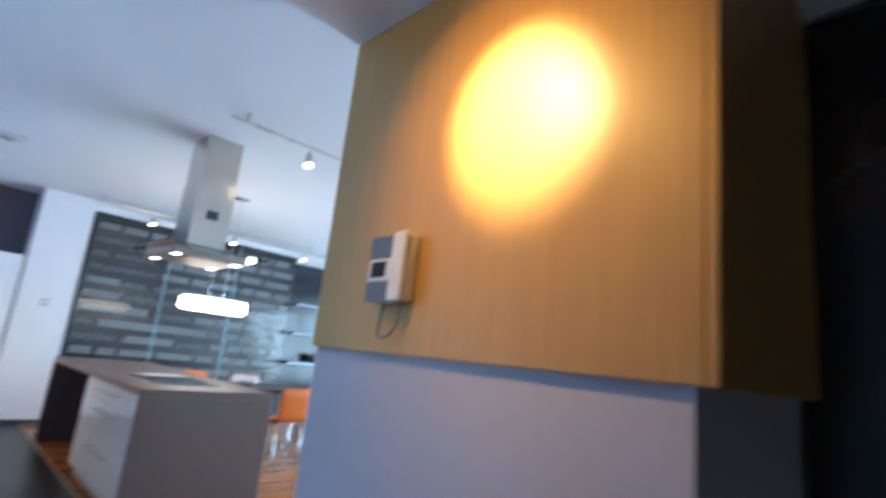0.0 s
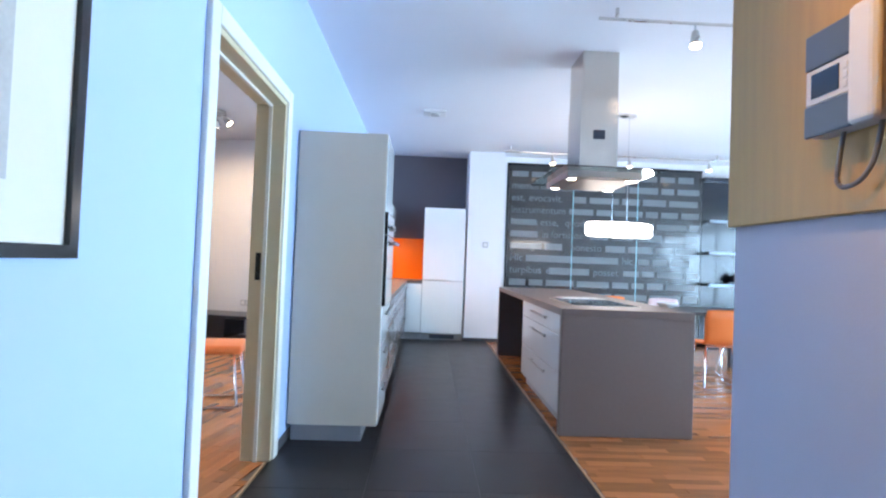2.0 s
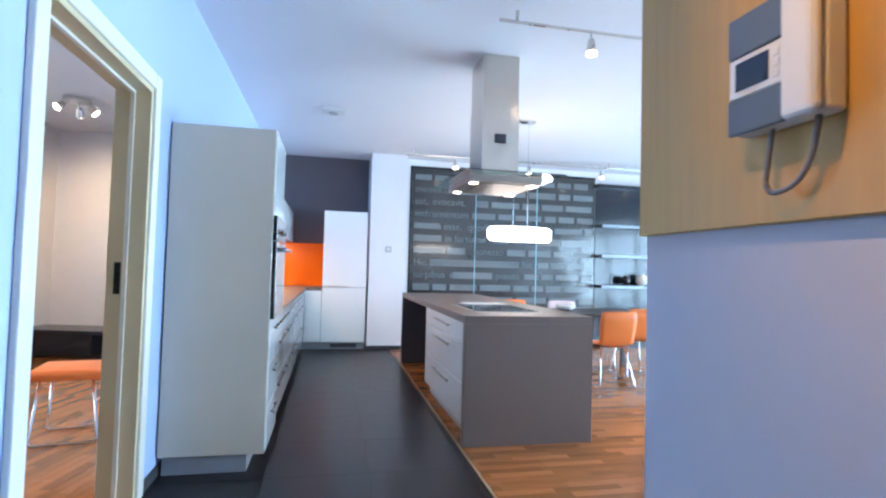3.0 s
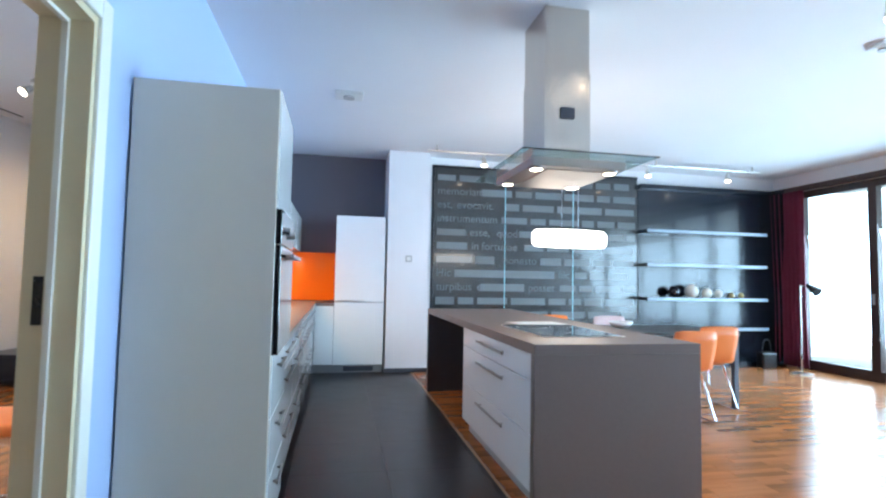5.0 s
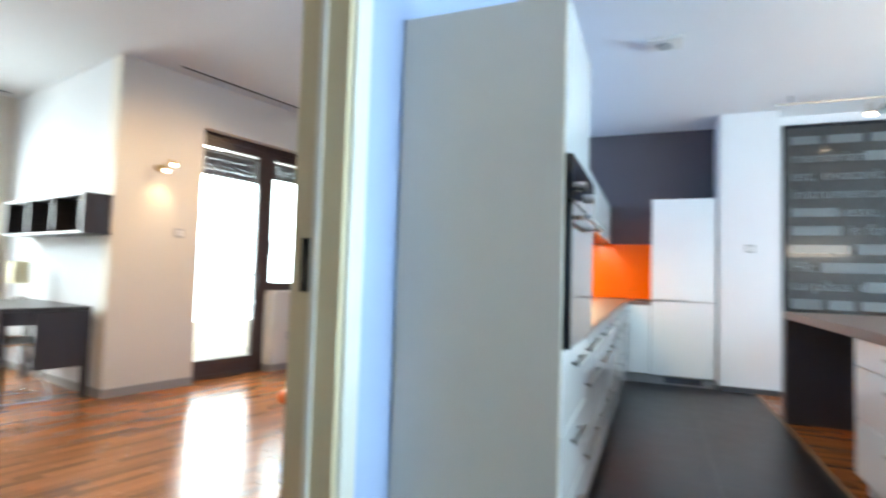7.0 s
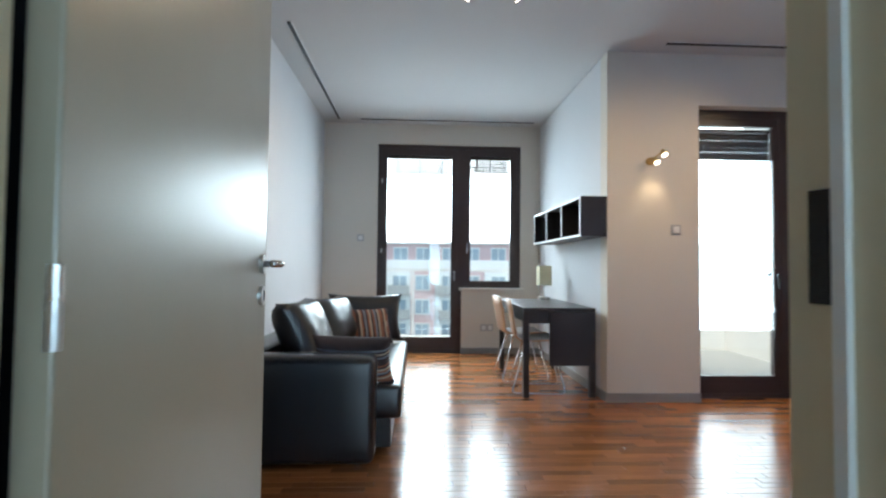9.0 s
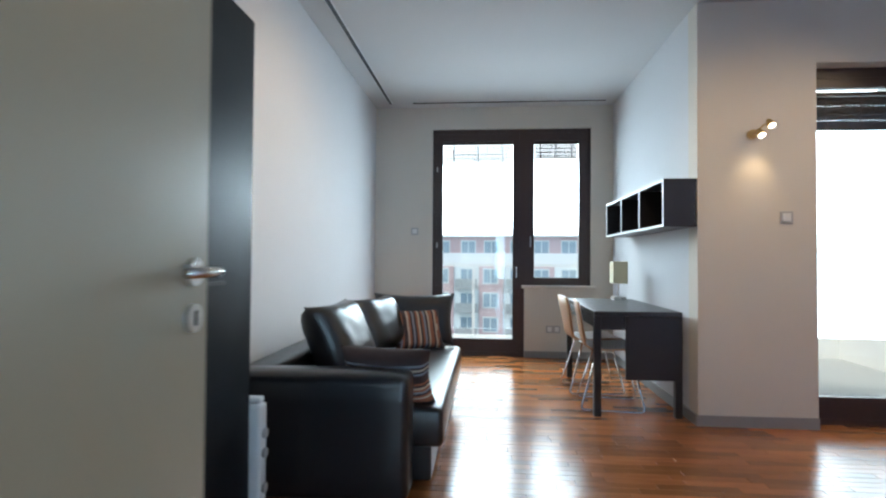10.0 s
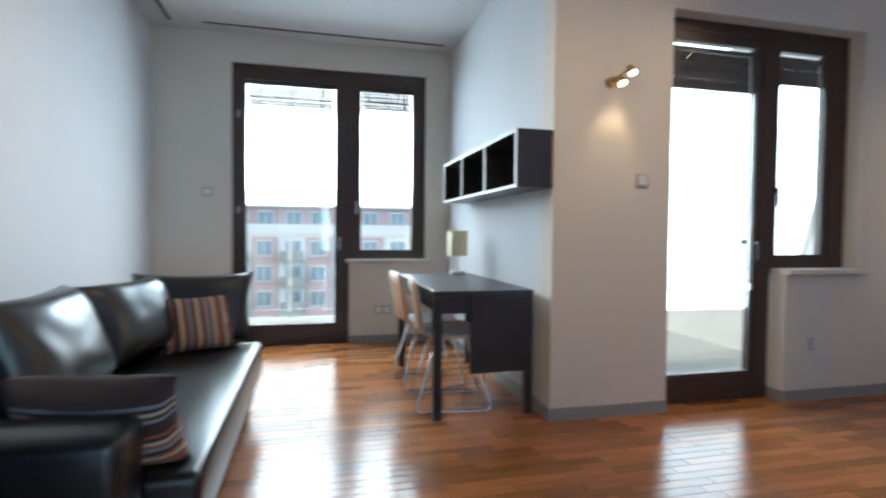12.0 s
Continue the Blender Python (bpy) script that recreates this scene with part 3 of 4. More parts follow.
wall_plate("light_switch", pose(0.965, 8.389, 1.49, 0, 0, -90), "small grey switch on the white pillar")

# ---- island ----
island = thing("kitchen_island", pose(1.046, 4.05, 0), "brown-grey kitchen island with a waterfall end and white drawers", "kitchen island")
L = 3.235
part("top_slab", boxes((0.0, 0.962, 0.0, L, 0.845, 0.90), bevel=0.003, seg=2), STONE, island)
part("end_panel", boxes((0.0, 0.962, 0.0, 0.055, 0.0, 0.8448), bevel=0.002), STONE, island)
part("far_panel", boxes((0.0, 0.962, L - 0.06, L, 0.0, 0.8448), bevel=0.002), SHADE_GREY, island, "dark blue-grey far panel")
part("carcass", boxes((0.055, 0.62, 0.056, 1.68, 0.09, 0.844)), PLINTH, island)
part("plinth", boxes((0.09, 0.60, 0.056, 1.66, 0.0, 0.0895)), PLINTH, island)
part("back_panel", boxes((0.62, 0.66, 0.056, L - 0.061, 0.0, 0.844)), SHADE_GREY, island)
for z0, z1 in ((0.10, 0.395), (0.400, 0.685), (0.690, 0.838)):
    d = part("drawer", boxes((0.034, 0.0545, 0.062, 1.676, z0, z1), bevel=0.002), GLOSS_WHITE, island, "white gloss drawer front")
    zc = z1 - 0.062
    h = part("handle", boxes((0.0, 0.010, 0.56, 1.18, zc - 0.008, zc + 0.008), bevel=0.002), HANDLE, d)
    for y in (0.62, 1.11):
        part("post", boxes((0.010, 0.034, y, y + 0.012, zc - 0.006, zc + 0.006)), SATIN, h)
hob = thing("hob", pose(1.22, 4.38, 0.9005), "black glass ceramic hob set in the island top", "hob")
part("glass_plate", boxes((0, 0.52, 0, 0.76, 0, 0.006), bevel=0.002), BLACK_GLASS, hob)
part("rim", boxes((-0.006, 0.0, -0.006, 0.766, 0, 0.005), (0.52, 0.526, -0.006, 0.766, 0, 0.005), (0, 0.52, -0.006, 0, 0, 0.005), (0, 0.52, 0.76, 0.766, 0, 0.005)), SATIN, hob)
for x, y, r in ((0.15, 0.19, 0.09), (0.15, 0.57, 0.105), (0.37, 0.19, 0.105), (0.37, 0.57, 0.08)):
    bm = bmesh.new()
    bmesh.ops.create_circle(bm, segments=40, radius=r, matrix=Matrix.Translation((x, y, 0.0064)))
    e = bmesh.ops.extrude_edge_only(bm, edges=list(bm.edges))["geom"]
    for v in (g for g in e if isinstance(g, bmesh.types.BMVert)):
        c = Vector((x, y, v.co.z))
        v.co = c + (v.co - c) * 0.96
    part("cooking_zone", bm, GREY_PLASTIC, hob)
paper = thing("brochure", pose(1.56, 5.34, 0.9005, 0, 0, 8), "white paper brochure lying on the island", "brochure")
part("sheet", boxes((-0.20, 0.20, -0.12, 0.12, 0, 0.004)), PLASTIC, paper)

# ---- hood over the island ----
hood = thing("island_hood", pose(1.40, 4.63, 0), "stainless steel island cooker hood with a glass canopy", "cooker hood")
FILTER = material("brushed_filter_metal", (0.34, 0.31, 0.29), 0.42, 1.0, vary=0.12, scale=8, bump=0.03, fine=120, streak=(1, 18, 1))
duct = boxes((-0.15, 0.15, -0.185, 0.185, 1.95, 2.52))
bmesh.ops.subdivide_edges(duct, edges=list(duct.edges), cuts=11, use_grid_fill=True)
for v in duct.verts:
    # thin sheet that bulges a little between its folded corners
    if v.co.y < -0.184:
        v.co.y += 0.0045 * math.sin((v.co.x + 0.15) / 0.3 * math.pi) * math.sin((v.co.z - 1.95) * 5.0 + v.co.x * 6)
part("lower_duct", duct, STEEL, hood)
part("upper_duct", boxes((-0.145, 0.145, -0.18, 0.18, 2.52, H)), STEEL, hood)
part("label_plate", boxes((-0.045, 0.045, -0.1915, -0.1875, 2.225, 2.295)), SHADE_GREY, hood, "dark vent plate")
part("canopy", boxes((-0.40, 0.42, -0.50, 0.54, 1.938, 1.946), bevel=0.002), GREEN_GLASS, hood, "clear glass canopy").visible_shadow = False
box_part = part("light_box", boxes((-0.29, 0.29, -0.36, 0.34, 1.885, 1.936), bevel=0.004, seg=2), FILTER, hood)
part("filter", boxes((-0.17, 0.17, -0.29, 0.27, 1.880, 1.8845)), FILTER, box_part, "brushed grease filter")
for x, y in ((-0.235, -0.27), (0.235, -0.27), (-0.235, 0.25), (0.235, 0.25)):
    ring = part("lamp_ring", rod((x, y, 1.878), (x, y, 1.8848), 0.046, 24), CHROME, box_part)
    part("bulb", rod((x, y, 1.8774), (x, y, 1.8795), 0.034, 20), BULB, ring)
    lamp("hood_spot", "SPOT", 7.0, (1.0, 0.80, 0.52), look((1.40 + x, 4.63 + y, 1.862), (1.40 + x, 4.63 + y, 0.9)), angle=100, blend=0.8, soft=0.006)

# ---- dining place ----
pend = thing("pendant_lamp", pose(2.20, 6.12, 0, 0, 0, 8), "lit white oval glass pendant over the dining table", "pendant lamp")
bm = bmesh.new()
bmesh.ops.create_cone(bm, cap_ends=True, segments=48, radius1=0.5, radius2=0.5, depth=0.145, matrix=Matrix.Translation((0, 0, 1.63)) @ Matrix.Diagonal((0.78, 0.38, 1, 1)))
bmesh.ops.bevel(bm, geom=[e for e in bm.edges if abs(e.verts[0].co.z - e.verts[1].co.z) < 1e-4], offset=0.02, segments=2, affect="EDGES")
part("shade", bm, PENDANT_GLOW, pend)
for x in (-0.09, 0.09):
    part("wire", rod((x, 0, 1.71), (x, 0, H - 0.02), 0.004, 6), CHROME, pend)
part("ceiling_plate", boxes((-0.15, 0.15, -0.05, 0.05, H - 0.025, H)), SATIN, pend)

table = thing("dining_table", pose(3.15, 6.50, 0), "dark dining table with grey metal legs", "table")
part("tabletop", boxes((-0.86, 0.86, -0.43, 0.43, 0.715, 0.75), bevel=0.004), BLACKBROWN, table)
for x in (-0.82, 0.82):
    for y in (-0.40, 0.40):
        part("leg", boxes((x - 0.025, x + 0.025, y - 0.025, y + 0.025, 0, 0.714), bevel=0.003), SHADE_GREY, table)


def shell_chair(m, mat, label, group, back=None, legs=CHROME):
    """A moulded shell chair on bent steel legs; the sitter faces +y."""
    c = thing("shell_chair", m, label, "chair", group)
    prof = [(0.235, 0.435), (0.20, 0.452), (0.10, 0.452), (-0.05, 0.442), (-0.15, 0.445), (-0.195, 0.475), (-0.215, 0.53), (-0.232, 0.62), (-0.250, 0.72), (-0.268, 0.82)]
    wid = [0.20, 0.215, 0.22, 0.215, 0.20, 0.19, 0.19, 0.20, 0.205, 0.19]
    grid = []
    for i, ((y, z), w) in enumerate(zip(prof, wid)):
        row = []
        for j in range(9):
            u = j / 4 - 1
            dish = 0.018 * u * u
            row.append((u * w, y + (dish if i > 5 else 0), z + (dish if i <= 5 else 0) - (0.012 * u ** 4 if i in (0, 9) else 0)))
        grid.append(row)
    seat = part("shell", shell(grid, 0.011), mat, c, smooth=True)
    if back:
        grid2 = [[(x * 0.98, y + (0.0125 if i > 5 else 0.003), z + (0.0125 if i <= 5 else 0.004)) for x, y, z in row] for i, row in enumerate(grid)]
        part("pad", shell(grid2, 0.003), back, c, "pale laminate inside face", smooth=True)
    for s in (-1, 1):
        part("leg_loop", tube(bend([(s * 0.13, 0.14, 0.432), (s * 0.20, 0.235, 0.012), (s * 0.20, -0.225, 0.012), (s * 0.13, -0.10, 0.432)], 0.035), 0.0085, 10), legs, c, smooth=True)
    part("cross_bar", tube([(-0.13, 0.14, 0.43), (0.13, 0.14, 0.43)], 0.008, 8), legs, c)
    part("rear_bar", tube([(-0.13, -0.10, 0.43), (0.13, -0.10, 0.43)], 0.008, 8), legs, c)
    return c


first = shell_chair(pose(3.13, 5.79, 0, 0, 0, -4), ORANGE_SEAT, "orange moulded chair on chrome legs at the dining table", "chairs round the dining table")
for x, y, a in ((3.70, 6.20, -5), (2.62, 7.25, 180)):
    copy_thing(first, pose(x, y, 0, 0, 0, a))
PINK = material("pale_pink_shell", (0.66, 0.50, 0.50), 0.4, vary=0.03, bump=0.0)
shell_chair(pose(3.28, 7.12, 0, 0, 0, 176), PINK, "pale pink moulded chair on chrome legs at the dining table", "chairs round the dining table")
bowl = thing("white_bowl", pose(2.95, 6.5, 0.75), "white bowl on the dining table", "bowl")
bm = bmesh.new()
bmesh.ops.create_uvsphere(bm, u_segments=24, v_segments=12, radius=0.12, matrix=Matrix.Diagonal((1, 1, 0.6, 1)))
bmesh.ops.bisect_plane(bm, geom=list(bm.verts) + list(bm.edges) + list(bm.faces), plane_co=(0, 0, 0), plane_no=(0, 0, 1), clear_outer=True)
bmesh.ops.translate(bm, verts=list(bm.verts), vec=(0, 0, 0.074))
part("bowl_shell", bm, PLASTIC, bowl, smooth=True)

# ---- lettered glass wall ----
letters = thing("lettered_glass_wall", pose(1.335, 8.655, 0), "black glass wall panels printed with grey lettering", "wall panel", kind="structure")
PW = 1.046
for i in range(3):
    part("glass_panel", boxes((i * PW + 0.0045, (i + 1) * PW - 0.0045, -0.012, 0.0, 0.06, 2.80), bevel=0.0015), TINT_GLASS, letters)
# cyan light caught in the glass joints, given as plain colour
SEAM = material("lit_glass_edge", (0.42, 0.80, 0.88), 0.2, vary=0.05, bump=0.0)
for i in (1, 2):
    part("seam", boxes((i * PW - 0.004, i * PW + 0.004, -0.0145, 0.0, 0.06, 2.80)), SEAM, letters, "pale glass edge with its lit cyan in the colour")
part("edge_frame", boxes((-0.03, 0.0, -0.02, 0.0, 0.0, 2.83), (0.0, 3 * PW, -0.02, 0.0, 2.80, 2.83), (0.0, 3 * PW, -0.02, 0.0, 0.0, 0.06)), BLACK, letters)
WORDS = {1: [("memoriam", 0.05)], 2: [("est,", 0.05), ("evocavit.", 0.33)], 3: [("instrumentum", 0.05)], 4: [("bonum", 0.05), ("esse,", 0.52), ("quod", 0.92)], 5: [("in", 0.55), ("fortunae", 0.70)], 6: [("honesto", 1.02)], 7: [("Hic", 0.05), ("hic", 1.86)], 8: [("turpibus", 0.05), ("et", 0.64), ("posset", 1.40)]}
rnd = random.Random(4)
bars = bmesh.new()
for row in range(12):
    z = 2.66 - row * 0.192
    x = 0.05
    taken = [(a - 0.03, a + 0.075 * len(w) + 0.02) for w, a in WORDS.get(row, [])]
    for w, a in WORDS.get(row, []):
        cu = bpy.data.curves.new("word", "FONT")
        cu.body, cu.size, cu.extrude = w, 0.155, 0.0008
        cu.materials.append(LETTER)
        t = new("lettering", cu)
        t.parent = letters
        t.matrix_basis = pose(a, -0.0142, z - 0.045, 90, 0, 0)
    while x < 3 * PW - 0.15:
        w = rnd.uniform(0.18, 0.52)
        w = min(w, 3 * PW - 0.04 - x)
        hit = [b for a, b in taken if x < b and x + w > a]
        if hit:
            x = max(hit) + 0.02 if not [a for a, b in taken if x < a - 0.16 and x + w > a] else x
            nxt = [a for a, b in taken if a > x]
            if hit and not nxt:
                continue
            if nxt and nxt[0] - x > 0.16:
                w = nxt[0] - x - 0.03
            else:
                x = max([b for a, b in taken if a <= x + w] + [x + 0.02])
                continue
        # each unreadable word is a plain bar
        half = rnd.uniform(0.042, 0.052)
        b2 = boxes((x, x + w, -0.0136, -0.0122, z - half, z + half))
        tmp = bpy.data.meshes.new("tmp")
        b2.to_mesh(tmp), b2.free()
        bars.from_mesh(tmp)
        bpy.data.meshes.remove(tmp)
        x += w + 0.055
ob = part("lettering_bars", bars, LETTER, letters, "blurred grey lettering")
ob["kind"] = "stuff"

# ---- wall shelves of the living room ----
shelving = thing("wall_shelving", pose(4.475, 8.655, 0), "glossy navy wall shelving with pale shelf edges", "shelving")
part("back_board", boxes((0.0, 2.33, -0.02, 0.0, 0.0, 2.72)), NAVY, shelving)
part("side_board", boxes((2.28, 2.33, -0.30, -0.021, 0.0, 2.72)), NAVY, shelving)
part("head_board", boxes((0.0, 2.28, -0.10, -0.021, 2.66, 2.72)), NAVY, shelving)
part("base_board", boxes((0.0, 2.28, -0.30, -0.021, 0.0, 0.07)), NAVY, shelving)
for z in (0.56, 1.0, 1.50, 2.0):
    s = part("shelf", boxes((0.0, 2.04, -0.27, -0.021, z - 0.025, z + 0.025), bevel=0.002), NAVY, shelving)
    part("front_edge", boxes((0.0, 2.04, -0.274, -0.2705, z - 0.022, z + 0.022)), SHELF_EDGE, s)


def vase(m, r, mat, label):
    v = thing("round_vase", m, label, "vase", "vases on the shelf")
    bm = bmesh.new()
    bmesh.ops.create_uvsphere(bm, u_segments=24, v_segments=16, radius=r, matrix=Matrix.Translation((0, 0, r * 0.93)))
    bmesh.ops.bisect_plane(bm, geom=list(bm.verts) + list(bm.edges) + list(bm.faces), plane_co=(0, 0, 0), plane_no=(0, 0, -1), clear_outer=True)
    bmesh.ops.bisect_plane(bm, geom=list(bm.verts) + list(bm.edges) + list(bm.faces), plane_co=(0, 0, r * 1.80), plane_no=(0, 0, 1), clear_outer=True)
    part("belly", bm, mat, v, smooth=True)
    part("neck", rod((0, 0, r * 1.74), (0, 0, r * 1.95), r * 0.34, 20, r2=r * 0.40), mat, v)


for x, r, mat, lab in ((4.98, 0.085, BLACK, "round black vase on the wall shelf"), (5.28, 0.10, CERAMIC, "round cream ceramic vase on the wall shelf"), (5.54, 0.075, CERAMIC, "small cream ceramic vase on the wall shelf"),
                       (5.74, 0.06, CERAMIC, "small white ceramic vase on the wall shelf"), (5.97, 0.04, BRASS, "tiny bronze vase on the wall shelf"), (6.14, 0.04, BRASS, "tiny bronze vase on the wall shelf")):
    vase(pose(x, 8.50, 1.0255), r, mat, lab)
bag = thing("handbag", pose(6.35, 8.25, 0), "dark handbag standing on the floor by the shelving", "bag")
bm = boxes((-0.13, 0.13, -0.07, 0.07, 0, 0.24), bevel=0.03, seg=3)
part("pouch", bm, LEATHER, bag)
part("strap", tube(bend([(-0.08, 0, 0.235), (-0.05, 0, 0.42), (0.05, 0, 0.42), (0.08, 0, 0.235)], 0.04), 0.008), LEATHER, bag)

# ---- living room glazing, curtain, lamp ----
glaze = thing("window_1", K, "wide dark framed living room glazing", "window", kind="structure")
MULL = (1.60, 3.15, 4.70, 5.95, 7.10, 8.2)
part("window_frame", boxes((6.94, 7.02, 1.60, 8.20, 0.0, 0.14), (6.94, 7.02, 1.60, 8.20, 2.56, 2.66)), FRAME_DARK, glaze)
for y in MULL:
    part("mullion", boxes((6.93, 7.03, y - 0.06, y + 0.06, 0.14, 2.56)), FRAME_DARK, glaze)
for a, b in zip(MULL, MULL[1:]):
    part("pane", boxes((6.975, 6.985, a + 0.06, b - 0.06, 0.14, 2.56)), CLEAR, glaze).visible_shadow = False
part("handle", boxes((6.905, 6.93, 7.09, 7.11, 1.0, 1.14)), SATIN, glaze)
part("head_rail", boxes((6.86, 6.899, 1.6, 8.6, 2.66, 2.74)), FRAME_DARK, glaze, "dark curtain pelmet")
curtain = thing("curtain", pose(6.78, 8.28, 0), "burgundy curtain drawn to the corner", "curtain")
grid = []
for i in range(12):
    z = 0.03 + i * 2.62 / 11
    pin = 0.82 + 0.18 * abs(i / 11 - 0.35)
    grid.append([(0.035 * math.sin(j * 1.05) * (1.15 - 0.3 * i / 11), (j / 40 - 0.5) * 0.62 * pin + 0.10 * (1 - i / 11) * -0.5, z) for j in range(41)])
part("cloth", shell(grid, 0.003), CURTAIN, curtain, smooth=True)
flo = thing("floor_lamp", pose(6.42, 7.72, 0), "slim reading floor lamp with a dark head", "floor lamp")
part("base", rod((0, 0, 0), (0, 0, 0.018), 0.14, 28), SATIN, flo)
part("stem", rod((0, 0, 0.018), (0, 0, 1.24), 0.009, 10), SATIN, flo)
part("arm", rod((0, 0, 1.24), (0.0, -0.16, 1.20), 0.007, 8), SATIN, flo)
part("head", rod((0, -0.12, 1.24), (0, -0.27, 1.15), 0.03, 16, r2=0.065), BLACK, flo)
ball = thing("balcony_floor", K, "pale balcony slab outside the glazing", "balcony", kind="structure")
part("slab", boxes((7.1, 9.3, 0.5, 9.5, -0.2, -0.03)), CONCRETE, ball)
part("parapet", boxes((9.2, 9.3, 0.5, 9.5, -0.03, 0.35)), LOGGIA, ball)

# ---- track lights ----


def track(x0, x1, y, spots, label):
    tr = thing("track_light", pose(0, y, 0), label, "track light")
    part("rail", tube([(x0, 0, H - 0.075), (x1, 0, H - 0.075)], 0.011, 8), SATIN, tr)
    for x in [x0 + 0.12] + [x0 + 0.12 + (x1 - x0 - 0.24) * k / 3 for k in (1, 2, 3)]:
        part("holder", rod((x, 0, H - 0.075), (x, 0, H), 0.012, 10), SATIN, tr)
    for x, aim in spots:
        head = part("spot_head", rod((x, 0, H - 0.13), (x, -0.01, H - 0.225), 0.022, 18, r2=0.040), SATIN, tr)
        part("bulb", rod((x, -0.01, H - 0.226), (x, -0.0105, H - 0.238), 0.034, 18), BULB, head)
        part("stalk", rod((x, 0, H - 0.075), (x, 0, H - 0.14), 0.007, 8), SATIN, head)
        lamp("track_spot", "SPOT", aim, (1.0, 0.80, 0.55), look((x, y - 0.012, H - 0.245), (x, y - 0.3, 0)), angle=110, blend=0.8)
    return tr


track(1.15, 4.3, 3.75, ((1.80, 16), (2.98, 16)), "satin ceiling track with two lit halogen spots near the island")
track(1.12, 6.0, 7.95, ((1.86, 8), (3.0, 8), (4.20, 8), (5.46, 8)), "satin ceiling track with lit halogen spots by the glass wall")


def detector(x, y, r, label):
    d = thing("smoke_detector", pose(x, y, H), label, "smoke detector")
    part("base", boxes((-r, r, -r * 0.8, r * 0.8, -0.03, 0.0), bevel=0.008, seg=2), PLASTIC, d)
    part("sensor", rod((0, 0, -0.045), (0, 0, -0.03), r * 0.4, 18), GREY_PLASTIC, d)


detector(0.10, 6.35, 0.13, "white ceiling vent and detector in the kitchen")
detector(3.75, 4.4, 0.08, "small round ceiling detector in the living room")

# ---- study: windows ----


def blind(parent, y0, y1, z0, z1, x, gap, mat=BAMBOO):
    """A half raised slatted blind: many thin reeds, two tapes and a head rail."""
    b = part("blind", boxes((x - 0.012, x + 0.012, y0, y1, z1 - 0.03, z1)), FRAME_DARK, parent, "half raised reed blind")
    z = z1 - 0.035
    r = random.Random(int(y0 * 100))
    bm = bmesh.new()
    while z > z0:
        t = r.uniform(0.006, 0.013)
        bmesh.ops.create_cube(bm, size=1, matrix=Matrix.LocRotScale((x, (y0 + y1) / 2, z), None, (0.006, y1 - y0 - 0.02, t)))
        z -= t + r.uniform(0.3, 1.7) * gap
    o = part("reeds", bm, mat, b)
    o["kind"] = "stuff"
    for k in (0.15, 0.5, 0.85):
        y = y0 + (y1 - y0) * k
        part("tape", boxes((x + 0.004, x + 0.008, y - 0.007, y + 0.007, z0, z1 - 0.03)), FRAME_DARK, b)


def sash(parent, name, x, y0, y1, z0, z1, st, bottom, top):
    """One glazed sash with its own frame members and pane."""
    s = part(name, boxes((x - 0.03, x + 0.03, y0, y0 + st, z0, z1), (x - 0.03, x + 0.03, y1 - st, y1, z0, z1), (x - 0.03, x + 0.03, y0 + st, y1 - st, z0, z0 + bottom), (x - 0.03, x + 0.03, y0 + st, y1 - st, z1 - top, z1)), FRAME_DARK, parent)
    part("pane", boxes((x - 0.006, x + 0.006, y0 + st, y1 - st, z0 + bottom, z1 - top)), CLEAR, s).visible_shadow = False
    return s


w1 = thing("window_2", S, "dark timber balcony door with a side window", "window", kind="structure")
part("window_frame", boxes((-6.74, -6.655, 2.908, 2.955, 0.0, 2.672), (-6.74, -6.655, 4.705, 4.752, 0.80, 2.672), (-6.74, -6.655, 2.955, 4.705, 2.62, 2.672), (-6.74, -6.655, 3.93, 4.02, 0.0, 2.62), (-6.74, -6.655, 4.02, 4.705, 0.80, 0.85), (-6.74, -6.655, 2.955, 3.93, 0.0, 0.05)), FRAME_DARK, w1)
d1 = sash(w1, "balcony_door", -6.69, 2.955, 3.93, 0.05, 2.62, 0.075, 0.15, 0.085)
d2 = sash(w1, "side_sash", -6.69, 4.02, 4.705, 0.85, 2.62, 0.085, 0.075, 0.085)
part("handle", boxes((-6.655, -6.63, 3.888, 3.908, 1.02, 1.05), (-6.64, -6.626, 3.890, 3.906, 0.92, 1.05), bevel=0.003), SATIN, d1)
part("handle", boxes((-6.655, -6.63, 4.05, 4.07, 1.38, 1.41), (-6.64, -6.626, 4.052, 4.068, 1.28, 1.41), bevel=0.003), SATIN, d2)
part("window_sill", boxes((-6.655, -6.575, 3.96, 4.80, 0.80, 0.835), bevel=0.006, seg=2), WARM_WALL, w1, "pale window sill")
blind(w1, 3.03, 3.855, 2.24, 2.535, -6.715, 0.0042)
blind(w1, 4.105, 4.62, 2.33, 2.535, -6.715, 0.0026)
for z in (0.6, 1.3, 2.2):
    part("hinge", rod((-6.65, 2.962, z - 0.03), (-6.65, 2.962, z + 0.03), 0.007, 8), SATIN, d1)

w2 = thing("window_3", S, "dark timber balcony door with a side window in a deep reveal", "window", kind="structure")
part("window_frame", boxes((-4.40, -4.315, 5.785, 5.80, 0.0, 2.49), (-4.40, -4.315, 7.15, 7.29, 0.85, 2.49), (-4.40, -4.315, 5.80, 7.15, 2.42, 2.49), (-4.40, -4.315, 6.57, 6.66, 0.0, 2.42), (-4.40, -4.315, 6.66, 7.15, 0.85, 0.90), (-4.40, -4.315, 5.80, 6.57, 0.0, 0.04)), FRAME_DARK, w2)
